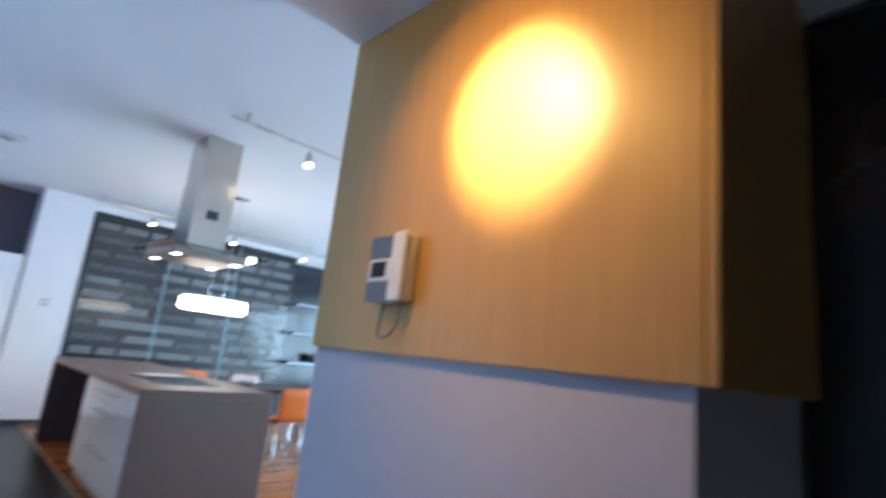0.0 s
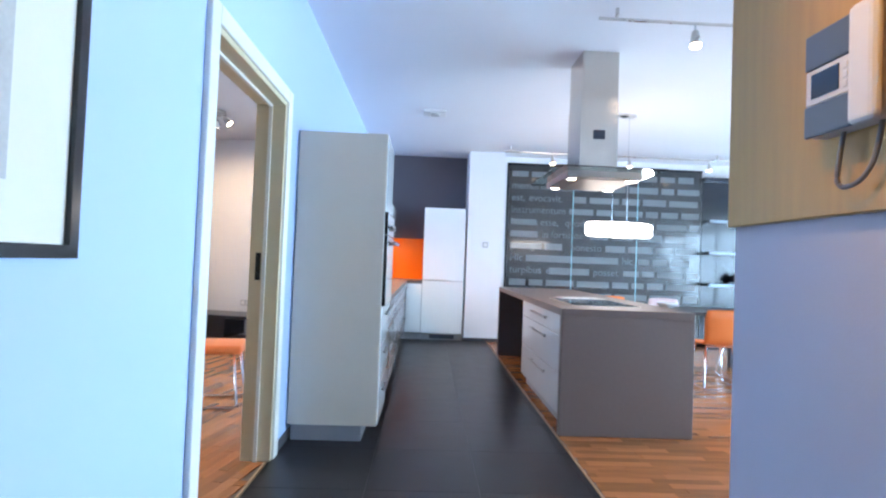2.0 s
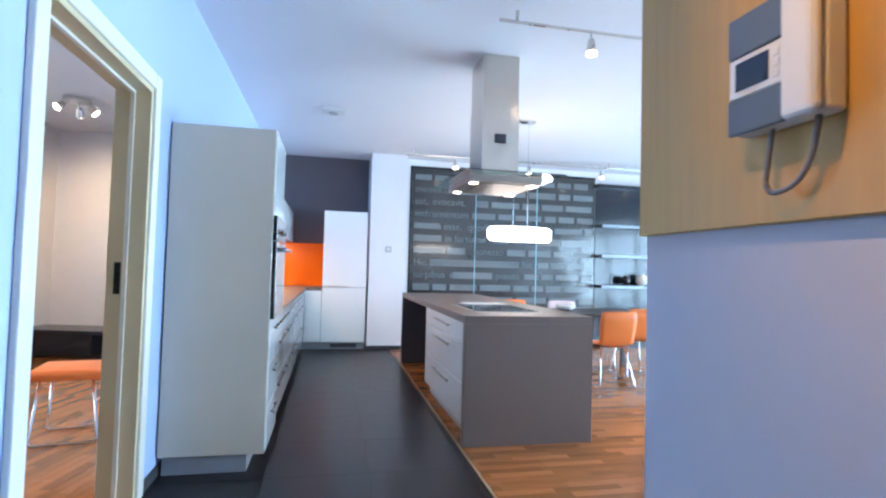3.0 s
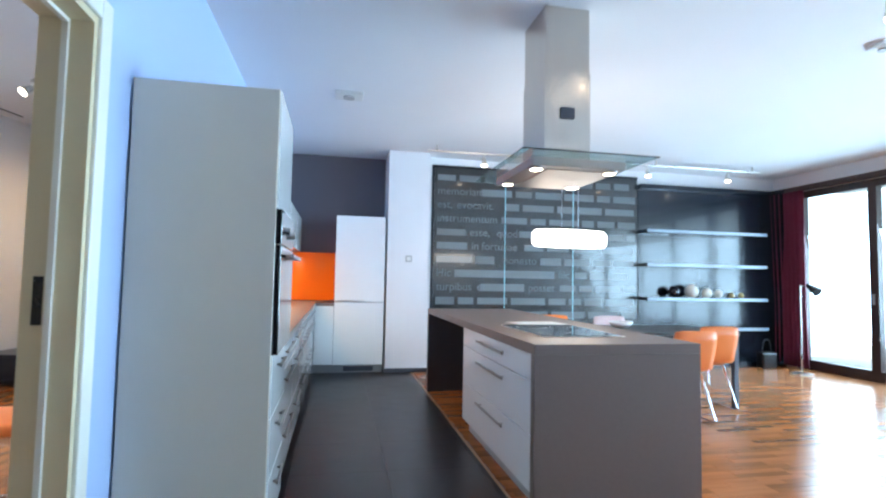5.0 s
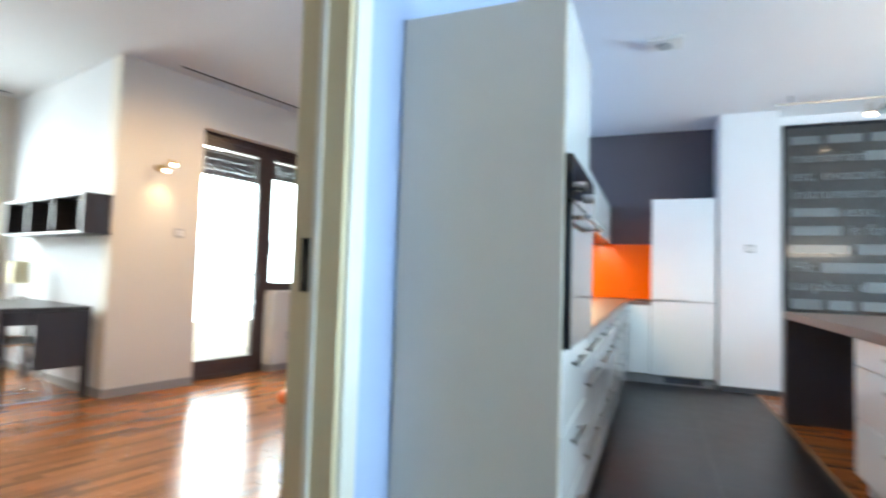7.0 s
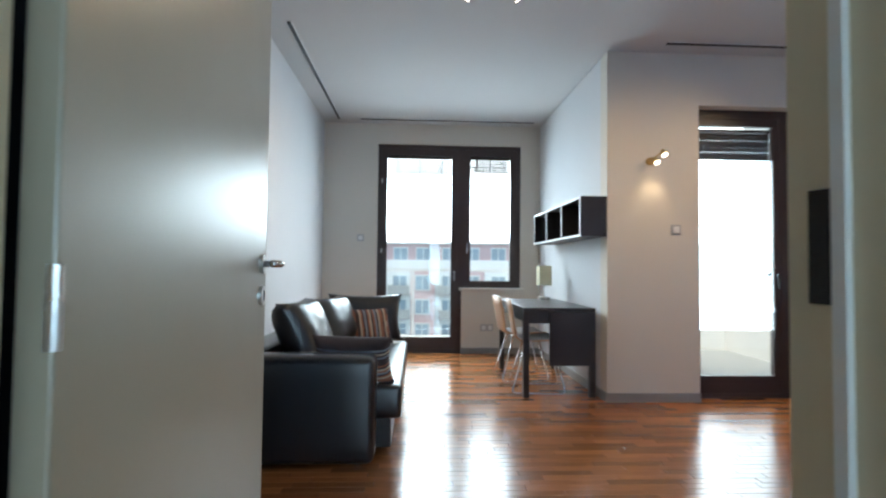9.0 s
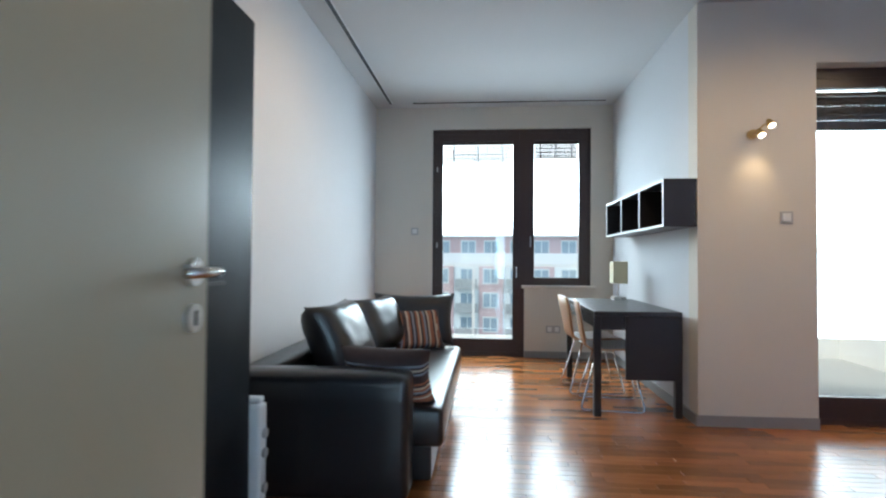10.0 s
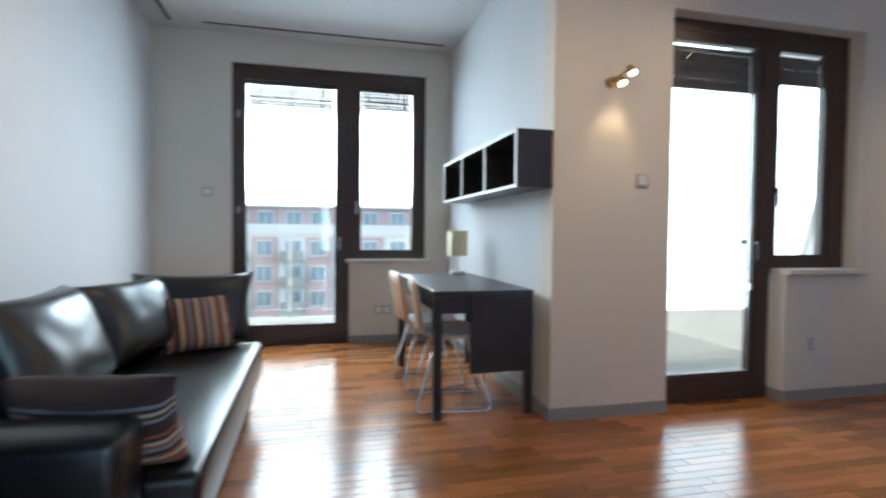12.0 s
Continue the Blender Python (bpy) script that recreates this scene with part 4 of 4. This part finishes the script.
d3 = sash(w2, "balcony_door", -4.35, 5.80, 6.57, 0.04, 2.42, 0.055, 0.15, 0.07)
d4 = sash(w2, "side_sash", -4.35, 6.66, 7.15, 0.90, 2.42, 0.055, 0.075, 0.07)
part("handle", boxes((-4.315, -4.28, 6.525, 6.545, 1.04, 1.07), (-4.29, -4.278, 6.527, 6.543, 0.94, 1.07), bevel=0.003), BLACK, d3)
part("knob", rod((-4.39, 6.535, 1.06), (-4.43, 6.535, 1.06), 0.02, 16), BLACK, d3)
part("handle", boxes((-4.315, -4.28, 6.68, 6.70, 1.40, 1.43), (-4.29, -4.278, 6.682, 6.698, 1.30, 1.43), bevel=0.003), BLACK, d4)
part("window_sill", boxes((-4.314, -4.16, 6.67, 7.33, 0.85, 0.885), bevel=0.006, seg=2), WARM_WALL, w2, "pale window sill")
DARK_BLIND = material("dark_reed_blind", (0.03, 0.018, 0.014), 0.7, vary=0.25, scale=12, island=0.3)
blind(w2, 5.85, 6.52, 2.06, 2.335, -4.375, 0.0005, DARK_BLIND)
blind(w2, 6.71, 7.10, 2.14, 2.335, -4.375, 0.0005, DARK_BLIND)
part("blind_cord", rod((-4.30, 6.50, 0.75), (-4.30, 6.50, 2.05), 0.002, 6), PLASTIC, w2)
part("cord_bracket", boxes((-4.315, -4.298, 6.49, 6.51, 0.74, 0.78)), SATIN, w2)

# ---- outside the study ----
loggia = thing("loggia", S, "white rendered loggia with a pale tiled floor", "balcony", kind="structure")
part("slab", boxes((-6.9, -4.40, 5.17, 8.9, -0.2, 0.03)), CONCRETE, loggia)
part("parapet", boxes((-6.9, -6.78, 5.17, 8.9, 0.03, 1.05)), LOGGIA, loggia)
part("side_wall", boxes((-6.9, -4.40, 8.9, 9.05, -0.2, 2.9)), LOGGIA, loggia)
part("partition", boxes((-6.78, -4.40, 7.55, 7.65, 0.03, 2.9)), LOGGIA, loggia)
balc = thing("balcony", S, "small balcony with a glass balustrade", "balcony", kind="structure")
part("slab", boxes((-8.3, -6.83, 1.6, 5.1, -0.2, 0.02)), CONCRETE, balc)
part("glass_guard", boxes((-8.25, -8.238, 1.6, 5.1, 0.12, 1.02)), CLEAR, balc).visible_shadow = False
part("top_rail", boxes((-8.27, -8.215, 1.6, 5.1, 1.03, 1.075)), PLASTIC, balc)
for y in (1.7, 3.36, 5.0):
    part("post", boxes((-8.265, -8.22, y - 0.02, y + 0.02, 0.02, 1.03)), PLASTIC, balc)


# pale blue of the mirrored sky is mixed into the pane colour
FAR_PANE = material("sky_pale_window_glass", (0.30, 0.36, 0.41), 0.15, vary=0.2, bump=0.0)


def apartment_block(m, label):
    """Storeys of 3 m: pale bands, red bays round the windows, a red top storey set back under the eaves."""
    h = thing("apartment_building", m, label, "building")
    part("wall", boxes((-10, 0, -40, 40, -17, 1.3)), PALE_RENDER, h)
    part("attic_wall", boxes((-10, -0.6, -40, 40, 1.3, 4.0)), BRICK_RED, h, "red rendered top storey")
    part("roof", boxes((-10.3, 0.1, -40.4, 40.4, 4.0, 4.25)), PALE_RENDER, h)
    part("terrace_rail", boxes((-0.08, 0.0, -40, 40, 1.3, 2.0)), PALE_RENDER, h)
    for k in range(13):
        y = -38 + k * 6.2
        part("red_bay", boxes((0.002, 0.22, y - 0.5, y + 2.5, -17, 0.6)), BRICK_RED, h)
        for side, x in ((0.0, 0.224), (3.3, 0.004)):
            for s in range(7):
                z = 1.3 - 3.0 * s
                xx = -0.596 if s == 0 else x
                w = part("window", boxes((xx, xx + 0.08, y + side, y + side + 1.9, z + 0.35 - 0.5 * (s > 0), z + 2.3 - 0.5 * (s > 0))), PLASTIC, h)
                zz = z - 0.5 * (s > 0)
                part("pane", boxes((xx + 0.0805, xx + 0.09, y + side + 0.12, y + side + 0.9, zz + 0.5, zz + 2.15), (xx + 0.0805, xx + 0.09, y + side + 1.0, y + side + 1.78, zz + 0.5, zz + 2.15)), FAR_PANE, w)
                if side and s > 0:
                    part("balcony_rail", boxes((xx + 0.1, xx + 1.2, y + side - 0.4, y + side + 2.3, zz - 0.15, zz + 0.05), (xx + 1.15, xx + 1.2, y + side - 0.4, y + side + 2.3, zz + 0.05, zz + 1.0)), GREY_PLASTIC, h)
    return h


apartment_block(S @ pose(-66, 4, 0, 0, 0, -6), "pale and red rendered apartment block across the street")
structure("ground", boxes((-900, 900, -900, 900, -17.4, -17.0)), GROUND, label="grey ground far below", category="ground")
backdrop = structure("backdrop_sky_study", boxes((-120, -119, -130, 130, -10, 90)), SKY_GLOW, S, "bright overcast sky", "sky")
structure("backdrop_sky_living", boxes((80, 81, -140, 150, -17, 90)), BLUE_SKY, K, "bright blue sky", "sky")
# unseen slab, added only to shield the living room from the sun
canopy = structure("sun_blocker_slab", boxes((7.1, 9.3, 0.5, 9.5, 2.95, 3.15)), LOGGIA, K, "unseen white slab added to keep the sun out of the glazing", "balcony")

# ---- study: ceiling slots and lights ----
for m_dims, lab in (((-6.41, -3.85, 2.42, 2.45), "narrow black slot diffuser in the ceiling along the sofa wall"), ((-6.415, -6.385, 2.70, 4.87), "narrow black slot diffuser in the ceiling before the window"),
                    ((-4.02, -3.99, 5.42, 7.9), "narrow black slot diffuser in the ceiling by the pillar")):
    s = thing("slot_diffuser", S, lab, "air vent")
    part("slot", boxes((*m_dims, H - 0.010, H + 0.0005)), BLACK, s)
    x0, x1, y0, y1 = m_dims
    if x1 - x0 > y1 - y0:
        part("lip", boxes((x0, x1, y0 - 0.008, y0 - 0.0005, H - 0.004, H), (x0, x1, y1 + 0.0005, y1 + 0.008, H - 0.004, H)), CEILING, s)
    else:
        part("lip", boxes((x0 - 0.008, x0 - 0.0005, y0, y1, H - 0.004, H), (x1 + 0.0005, x1 + 0.008, y0, y1, H - 0.004, H)), CEILING, s)


def spot_cluster(m, label, aims, energy):
    c = thing("ceiling_spot_light", m, label, "ceiling light", "study ceiling lights")
    part("plate", rod((0, 0, -0.03), (0, 0, 0), 0.13, 28), SATIN, c)
    for k, (dx, dy) in enumerate(aims):
        a = Vector((dx * 0.12, dy * 0.12, -0.075))
        b = a + Vector((dx, dy, -0.95)).normalized() * 0.09
        h = part("spot_head", rod(a, b, 0.026, 16, r2=0.045), SATIN, c)
        part("bulb", rod(b, b + (b - a).normalized() * 0.006, 0.038, 16), BULB, h)
        part("stalk", rod((dx * 0.07, dy * 0.07, -0.03), a, 0.008, 8), SATIN, h)
        p = m @ (b + (b - a).normalized() * 0.02)
        lamp("study_spot", "SPOT", energy, (1.0, 0.74, 0.46), look(p, m @ (b + (b - a) * 10)), angle=92, blend=1.0)


spot_cluster(S @ pose(-3.05, 3.88, H), "satin ceiling fitting with three lit spots", ((-0.5, -1.0), (0.9, 0.2), (-0.4, 0.9)), 80)
spot_cluster(S @ pose(-2.95, 6.9, H), "satin ceiling fitting with three lit spots near the end wall", ((-0.5, -0.9), (0.9, 0.3), (-0.4, 0.9)), 80)

wl = thing("wall_spot", S @ pose(-4.2, 5.36, 2.0) @ Matrix.Diagonal((0.72, 0.72, 0.72, 1)), "antique brass wall spot with two swivel heads, lit", "wall lamp")
part("base", rod((0, 0, 0), (0.035, 0, 0), 0.045, 24), BRASS, wl)
part("stem", tube(bend([(0.035, 0, 0), (0.09, 0.0, 0.0), (0.10, 0.05, 0.06), (0.10, 0.10, 0.085)], 0.03), 0.008, 10), BRASS, wl, smooth=True)
for k, (y, z) in enumerate(((0.02, -0.005), (0.11, 0.085))):
    hd = part("spot_head", rod((0.085, y, z + 0.03), (0.125, y + 0.012, z - 0.028), 0.022, 18, r2=0.038), BRASS, wl)
    part("bulb", rod((0.1255, y + 0.0125, z - 0.029), (0.128, y + 0.013, z - 0.033), 0.030, 18), BULB, hd)
lamp("wall_spot_light", "SPOT", 4.0, (1.0, 0.76, 0.45), S @ look((-4.06, 5.40, 1.94), (-4.21, 5.36, 1.55)), angle=80, blend=0.9)
wall_plate("thermostat", S @ pose(-4.2, 5.583, 1.43), "grey thermostat on the pillar")
wall_plate("light_switch", S @ pose(-6.612, 2.70, 1.46), "grey switch beside the balcony door")
for dy in (0, 0.082):
    wall_plate("wall_socket", S @ pose(-6.612, 4.28 + dy, 0.33), "grey wall socket under the window", w=0.08, category="socket")
for dx in (0, 0.085, 0.17):
    wall_plate("wall_socket", S @ pose(-3.15 - dx, 8.35, 0.48, 0, 0, -90), "grey wall socket above the low bench", w=0.08, category="socket")
wall_plate("blind_switch", S @ pose(-4.2, 6.9, 0.38), "small grey box under the window", w=0.04)

# ---- study: wardrobe, heater ----
ward = thing("wardrobe", S @ pose(-2.455, 2.226, 0), "tall black-brown wardrobe beside the sofa", "wardrobe")
part("body", boxes((0.0, 1.02, 0.0, 0.375, 0.0, 2.07), bevel=0.002), EBONY, ward)
dr = part("door", boxes((0.004, 0.508, 0.376, 0.396, 0.05, 2.066), bevel=0.002), EBONY, ward)
part("handle", boxes((0.255, 0.505, 0.410, 0.422, 1.035, 1.047), (0.275, 0.285, 0.396, 0.41, 1.037, 1.045), (0.475, 0.485, 0.396, 0.41, 1.037, 1.045)), BLACKBROWN, dr)
dr = part("door", boxes((0.512, 1.016, 0.376, 0.396, 0.05, 2.066), bevel=0.002), EBONY, ward)
heater = thing("electric_heater", S @ pose(-2.525, 2.55, 0), "slim white plastic heater between wardrobe and sofa", "heater")
part("housing", boxes((-0.035, 0.035, -0.16, 0.10, 0.05, 0.54), bevel=0.014, seg=3), PLASTIC, heater)
part("cap", boxes((-0.027, 0.027, -0.15, 0.092, 0.5405, 0.565), bevel=0.008, seg=2), PLASTIC, heater)
for z in (0.42, 0.34, 0.20):
    part("dial", rod((0.0, 0.1005, z), (0.0, 0.112, z), 0.020, 20), GREY_PLASTIC, heater)
for y in (-0.12, 0.06):
    part("foot", boxes((-0.045, 0.045, y - 0.02, y + 0.02, 0.0, 0.049)), PLASTIC, heater)

# ---- study: sofa and cushions ----
sofa = thing("sofa", S @ pose(-2.78, 2.245, 0), "black leather sofa bed along the white wall", "sofa")


def padded(*dims, r=0.04):
    """A padded leather block: rounded edges and a slightly swollen top."""
    bm = boxes(*dims, bevel=r, seg=4)
    bmesh.ops.subdivide_edges(bm, edges=[e for e in bm.edges if e.calc_length() > 0.3], cuts=5, use_grid_fill=True)
    x0, x1, y0, y1, z0, z1 = dims[0]
    for v in bm.verts:
        if v.co.z > z1 - 0.002:
            u, w = (v.co.x - x0) / (x1 - x0), (v.co.y - y0) / (y1 - y0)
            v.co.z += 0.012 * max(0, math.sin(math.pi * u) * math.sin(math.pi * w)) + 0.004 * noise.noise(v.co * 6)
    return bm


part("arm", padded((-0.21, 0.0, 0.0, 0.955, 0.03, 0.60)), LEATHER, sofa, smooth=True)
part("far_arm", padded((-2.28, -2.075, 0.0, 0.955, 0.03, 0.60)), LEATHER, sofa, smooth=True)
part("base", boxes((-2.07, -0.26, 0.05, 1.035, 0.035, 0.21), bevel=0.012, seg=2), LEATHER, sofa)
part("seat", padded((-2.072, -0.213, 0.20, 1.095, 0.212, 0.405), r=0.03), LEATHER, sofa, smooth=True)
part("back", padded((-2.072, -0.213, 0.0, 0.22, 0.035, 0.56)), LEATHER, sofa, smooth=True)
part("seam", boxes((-2.05, -0.24, 1.0955, 1.0985, 0.215, 0.221)), BLACK, sofa, "dark seam under the seat edge")
for x in (-0.1, -2.17):
    for y in (0.08, 0.86):
        part("foot", rod((x, y, 0.0), (x, y, 0.032), 0.02, 12), CHROME, sofa)


def big_cushion(m, w, h, d, seed, label):
    c = thing("back_cushion", m, label, "cushion", "sofa cushions")
    part("cover", cushion(w, h, d, seed, 18), LEATHER, c, smooth=True)


SOFT = "large black leather back cushion on the sofa"
big_cushion(S @ pose(-3.74, 2.72, 0.41, 24, 0, -4), 0.72, 0.48, 0.27, 1, SOFT)
big_cushion(S @ pose(-4.44, 2.80, 0.41, 24, 0, -16), 0.66, 0.46, 0.27, 5, SOFT)
big_cushion(S @ pose(-4.79, 2.95, 0.41, 10, 0, -84), 0.68, 0.44, 0.17, 9, "large black leather cushion against the far sofa arm")


def striped_pillow(m, w, h, d, seed, along, label):
    c = thing("striped_pillow", m, label, "pillow", "striped pillows")
    ob = part("cover", cushion(w, h, d, seed, 26), STRIPE_DARK, c, smooth=True)
    for mt in (STRIPE_RUST, STRIPE_CREAM, STRIPE_GREY):
        ob.data.materials.append(mt)
    seq = (0, 0, 0, 1, 2, 0, 1, 1, 2, 0, 3, 1, 0, 2, 1, 0, 3, 0, 1, 2, 0, 0, 1, 3, 0, 0) if along == "x" else (0, 0, 1, 1, 2, 1, 0, 3, 1, 2, 0, 1, 0, 0, 0, 0, 3, 0, 2, 0, 3, 0, 0, 0, 0, 0)
    for f in ob.data.polygons:
        v = f.center.x / w + 0.5 if along == "x" else f.center.z / h
        f.material_index = seq[min(25, max(0, int(v * 26)))]


striped_pillow(S @ pose(-3.14, 3.06, 0.405, 20, 0, 80), 0.48, 0.30, 0.15, 3, "z", "brown striped pillow leaning on the sofa arm")
striped_pillow(S @ pose(-4.60, 3.03, 0.405, 22, 0, -62), 0.42, 0.34, 0.13, 7, "x", "rust and brown striped pillow on the sofa")

# ---- study: desk, chairs, desk lamp, wall shelf ----
desk = thing("desk", S @ pose(-4.34, 4.33, 0), "black-brown desk with a folded side leaf", "desk")
part("tabletop", boxes((-1.32, 0.0, 0.0, 0.62, 0.728, 0.76), bevel=0.004, seg=2), BLACKBROWN, desk)
part("apron_front", boxes((-1.27, -0.05, 0.012, 0.032, 0.635, 0.7278)), BLACKBROWN, desk)
part("apron_side", boxes((-0.035, -0.012, 0.05, 0.57, 0.625, 0.7278)), BLACKBROWN, desk)
part("apron_side", boxes((-1.308, -1.285, 0.05, 0.57, 0.625, 0.7278)), BLACKBROWN, desk)
part("side_leaf", boxes((-0.010, 0.012, 0.22, 0.61, 0.27, 0.726), bevel=0.003), BLACKBROWN, desk, "folded down side leaf")
for x in (-0.05, -1.32):
    for y in (0.0, 0.57):
        part("leg", boxes((x, x + 0.05, y, y + 0.05, 0.0, 0.7278), bevel=0.003), BLACKBROWN, desk)
dk = part("drawer", boxes((-1.20, -0.55, 0.0, 0.012, 0.64, 0.72), bevel=0.002), BLACKBROWN, desk)
part("handle", boxes((-0.95, -0.80, -0.018, 0.0, 0.672, 0.684)), CHROME, dk)
lamp_d = thing("desk_lamp", S @ pose(-5.55, 4.80, 0.76), "small desk lamp with a cream rectangular shade", "desk lamp")
part("base", boxes((-0.06, 0.06, -0.06, 0.06, 0, 0.028), bevel=0.003), SATIN, lamp_d)
part("stem", rod((0, 0, 0.028), (0, 0, 0.16), 0.007, 10), SATIN, lamp_d)
part("shade", boxes((-0.072, 0.072, -0.066, -0.064, 0.155, 0.36), (-0.072, 0.072, 0.064, 0.066, 0.155, 0.36), (-0.072, -0.070, -0.064, 0.064, 0.155, 0.36), (0.070, 0.072, -0.064, 0.064, 0.155, 0.36)), LAMPSHADE, lamp_d)
part("bulb", rod((0, 0, 0.16), (0, 0, 0.24), 0.022, 12), PLASTIC, lamp_d)
c1 = shell_chair(S @ pose(-4.64, 4.50, 0, 0, 0, -6), BEECH, "beech and white laminate chair on chrome legs at the desk", "chairs at the desk", WHITE_SHELL)
copy_thing(c1, S @ pose(-5.14, 4.46, 0, 0, 0, 3))
stool = thing("stool", pose(-1.58, 4.62, 0, 0, 0, 10), "orange padded stool on a chrome sled frame inside the study door", "stool")
part("seat", boxes((-0.22, 0.22, -0.22, 0.22, 0.42, 0.49), bevel=0.03, seg=4), ORANGE_SEAT, stool, smooth=True)
for s in (-1, 1):
    part("leg_loop", tube(bend([(-0.15, s * 0.15, 0.42), (-0.19, s * 0.19, 0.011), (0.19, s * 0.19, 0.011), (0.15, s * 0.15, 0.42)], 0.03), 0.009, 10), CHROME, stool, smooth=True)
part("cross_bar", tube([(-0.15, -0.15, 0.412), (-0.15, 0.15, 0.412)], 0.008, 8), CHROME, stool)
sh = thing("wall_shelf", S @ pose(-5.92, 4.77, 1.367), "black wall shelf of three open cubes with pale edges", "shelf")
LX, DY2, HZ = 1.718, 0.226, 0.335
ALU = material("pale_edge_band", (0.55, 0.56, 0.56), 0.35, vary=0.03, bump=0.0)
part("board", boxes((0, LX, 0.004, DY2, 0, 0.018)), BLACKBROWN, sh)
part("board", boxes((0, LX, 0.004, DY2, HZ - 0.018, HZ)), BLACKBROWN, sh)
part("back", boxes((0.018, LX - 0.018, DY2 - 0.008, DY2, 0.018, HZ - 0.018)), BLACK, sh)
for k in range(4):
    x = k * (LX - 0.018) / 3
    part("divider", boxes((x, x + 0.018, 0.004, DY2 - 0.008, 0.018, HZ - 0.018)), BLACKBROWN, sh)
    part("edge_band", boxes((x, x + 0.018, 0.0, 0.0038, 0.018, HZ - 0.018)), ALU, sh)
part("edge_band", boxes((0, LX, 0.0, 0.0038, 0, 0.018)), ALU, sh)
part("edge_band", boxes((0, LX, 0.0, 0.0038, HZ - 0.018, HZ)), ALU, sh)
bench = thing("low_bench", S @ pose(-3.4, 8.0, 0), "low black bench against the study end wall", "bench")
part("top", boxes((-0.9, 0.9, -0.25, 0.30, 0.30, 0.35), bevel=0.003), BLACK, bench)
part("cabinet_box", boxes((-0.9, 0.15, -0.22, 0.29, 0.04, 0.298)), BLACK, bench)
for y in (-0.22, 0.24):
    part("leg", boxes((0.84, 0.88, y, y + 0.04, 0.0, 0.2995)), BLACK, bench)
    part("foot", boxes((-0.85, -0.80, y, y + 0.04, 0.0, 0.0395)), BLACK, bench)

# ---- floor pieces, last ----


def plank_mesh(w, l, h=0.006, c=0.0012):
    me = bpy.data.meshes.new("plank")
    x, y = w / 2 - c / 2, l / 2 - c / 2
    vs = [(-x, -y, -h), (x, -y, -h), (x, y, -h), (-x, y, -h), (-x, -y, -c), (x, -y, -c), (x, y, -c), (-x, y, -c), (-x + c, -y + c, 0), (x - c, -y + c, 0), (x - c, y - c, 0), (-x + c, y - c, 0)]
    fs = [(0, 1, 5, 4), (1, 2, 6, 5), (2, 3, 7, 6), (3, 0, 4, 7), (4, 5, 9, 8), (5, 6, 10, 9), (6, 7, 11, 10), (7, 4, 8, 11), (8, 9, 10, 11)]
    me.from_pydata(vs, [], fs)
    return me, vs, fs


def planks(parent, turn, x0, x1, y0, y1, w, l, keep, near, seed):
    """Lays planks whose length runs along y; those in the stretch near are single pieces."""
    one, vs, fs = plank_mesh(w, l)
    one.materials.append(PLANK)
    r = random.Random(seed)
    rest_v, rest_f, n = [], [], 0
    i, x = 0, x0 + w / 2
    while x < x1 - w / 2 + 0.001:
        y = y0 + l / 2 - r.uniform(0, l)
        while y - l / 2 < y1:
            if keep(x, y, w, l):
                if near(x, y) and n < 300:
                    ob = new("plank", one)
                    ob.parent = parent
                    ob.matrix_basis = turn @ pose(x, y, r.uniform(-0.0003, 0.0003))
                    n += 1
                else:
                    k = len(rest_v)
                    dz = r.uniform(-0.0003, 0.0003)
                    rest_v += [(a + x, b + y, c + dz) for a, b, c in vs]
                    rest_f += [tuple(q + k for q in f) for f in fs]
            else:
                # cut pieces along the edges of the floor
                for cut in range(23, 0, -1):
                    q = l * cut / 24
                    at = [m for m in (y - l / 2 + q / 2, y + l / 2 - q / 2) if keep(x, m, w, q)]
                    if at:
                        k = len(rest_v)
                        rest_v += [(a + x, b * cut / 24 + at[0], c) for a, b, c in vs]
                        rest_f += [tuple(j + k for j in f) for f in fs]
                        break
            y += l
        x += w
        i += 1
    me = bpy.data.meshes.new("planks")
    me.from_pydata(rest_v, [], rest_f)
    me.materials.append(PLANKS)
    ob = new("planks", me)
    ob.parent = parent
    ob.matrix_basis = turn
    ob["kind"] = "stuff"


study_floor = bpy.data.objects["floor_study"]


def in_study(x, y, w, l):
    for dx in (-w / 2, w / 2):
        for dy in (-l / 2, l / 2):
            px, py = x + dx, y + dy
            if py < 2.08 or py > 8.5 or px > (0.315 - 0.208 * py) / 0.978 or px < -6.82 or (px < -4.36 and py > 5.12):
                return False
    return True


planks(study_floor, K, -6.80, -0.1, 2.0, 8.6, 0.062, 0.40, in_study, lambda x, y: -4.6 < x < -2.2 and 3.1 < y < 6.0, 11)
planks(floor_living, pose(0, 0, 0, 0, 0, 90), 1.48, 8.70, -6.95, -1.0, 0.062, 0.40, lambda x, y, w, l: y + l / 2 < -1.042 and y - l / 2 > -7.05, lambda x, y: y > -3.0 and 2.6 < x < 6.4, 12)
tile_mesh, tv, tf = plank_mesh(0.5996, 0.5996, c=0.0006)
tile_mesh.name = "tile"
tile_mesh.materials.append(TILE)
for x in (-0.51, 0.09, 0.69):
    for j in range(18):
        ob = new("tile", tile_mesh)
        ob.parent = floor_tiles
        ob.matrix_basis = pose(x, -1.4 + j * 0.6, 0.0)
narrow, nv, nf = plank_mesh(0.034, 0.597)
narrow.materials.append(TILE)
for j in range(18):
    ob = new("tile", narrow)
    ob.parent = floor_tiles
    ob.matrix_basis = pose(1.008, -1.4 + j * 0.6, 0.0)
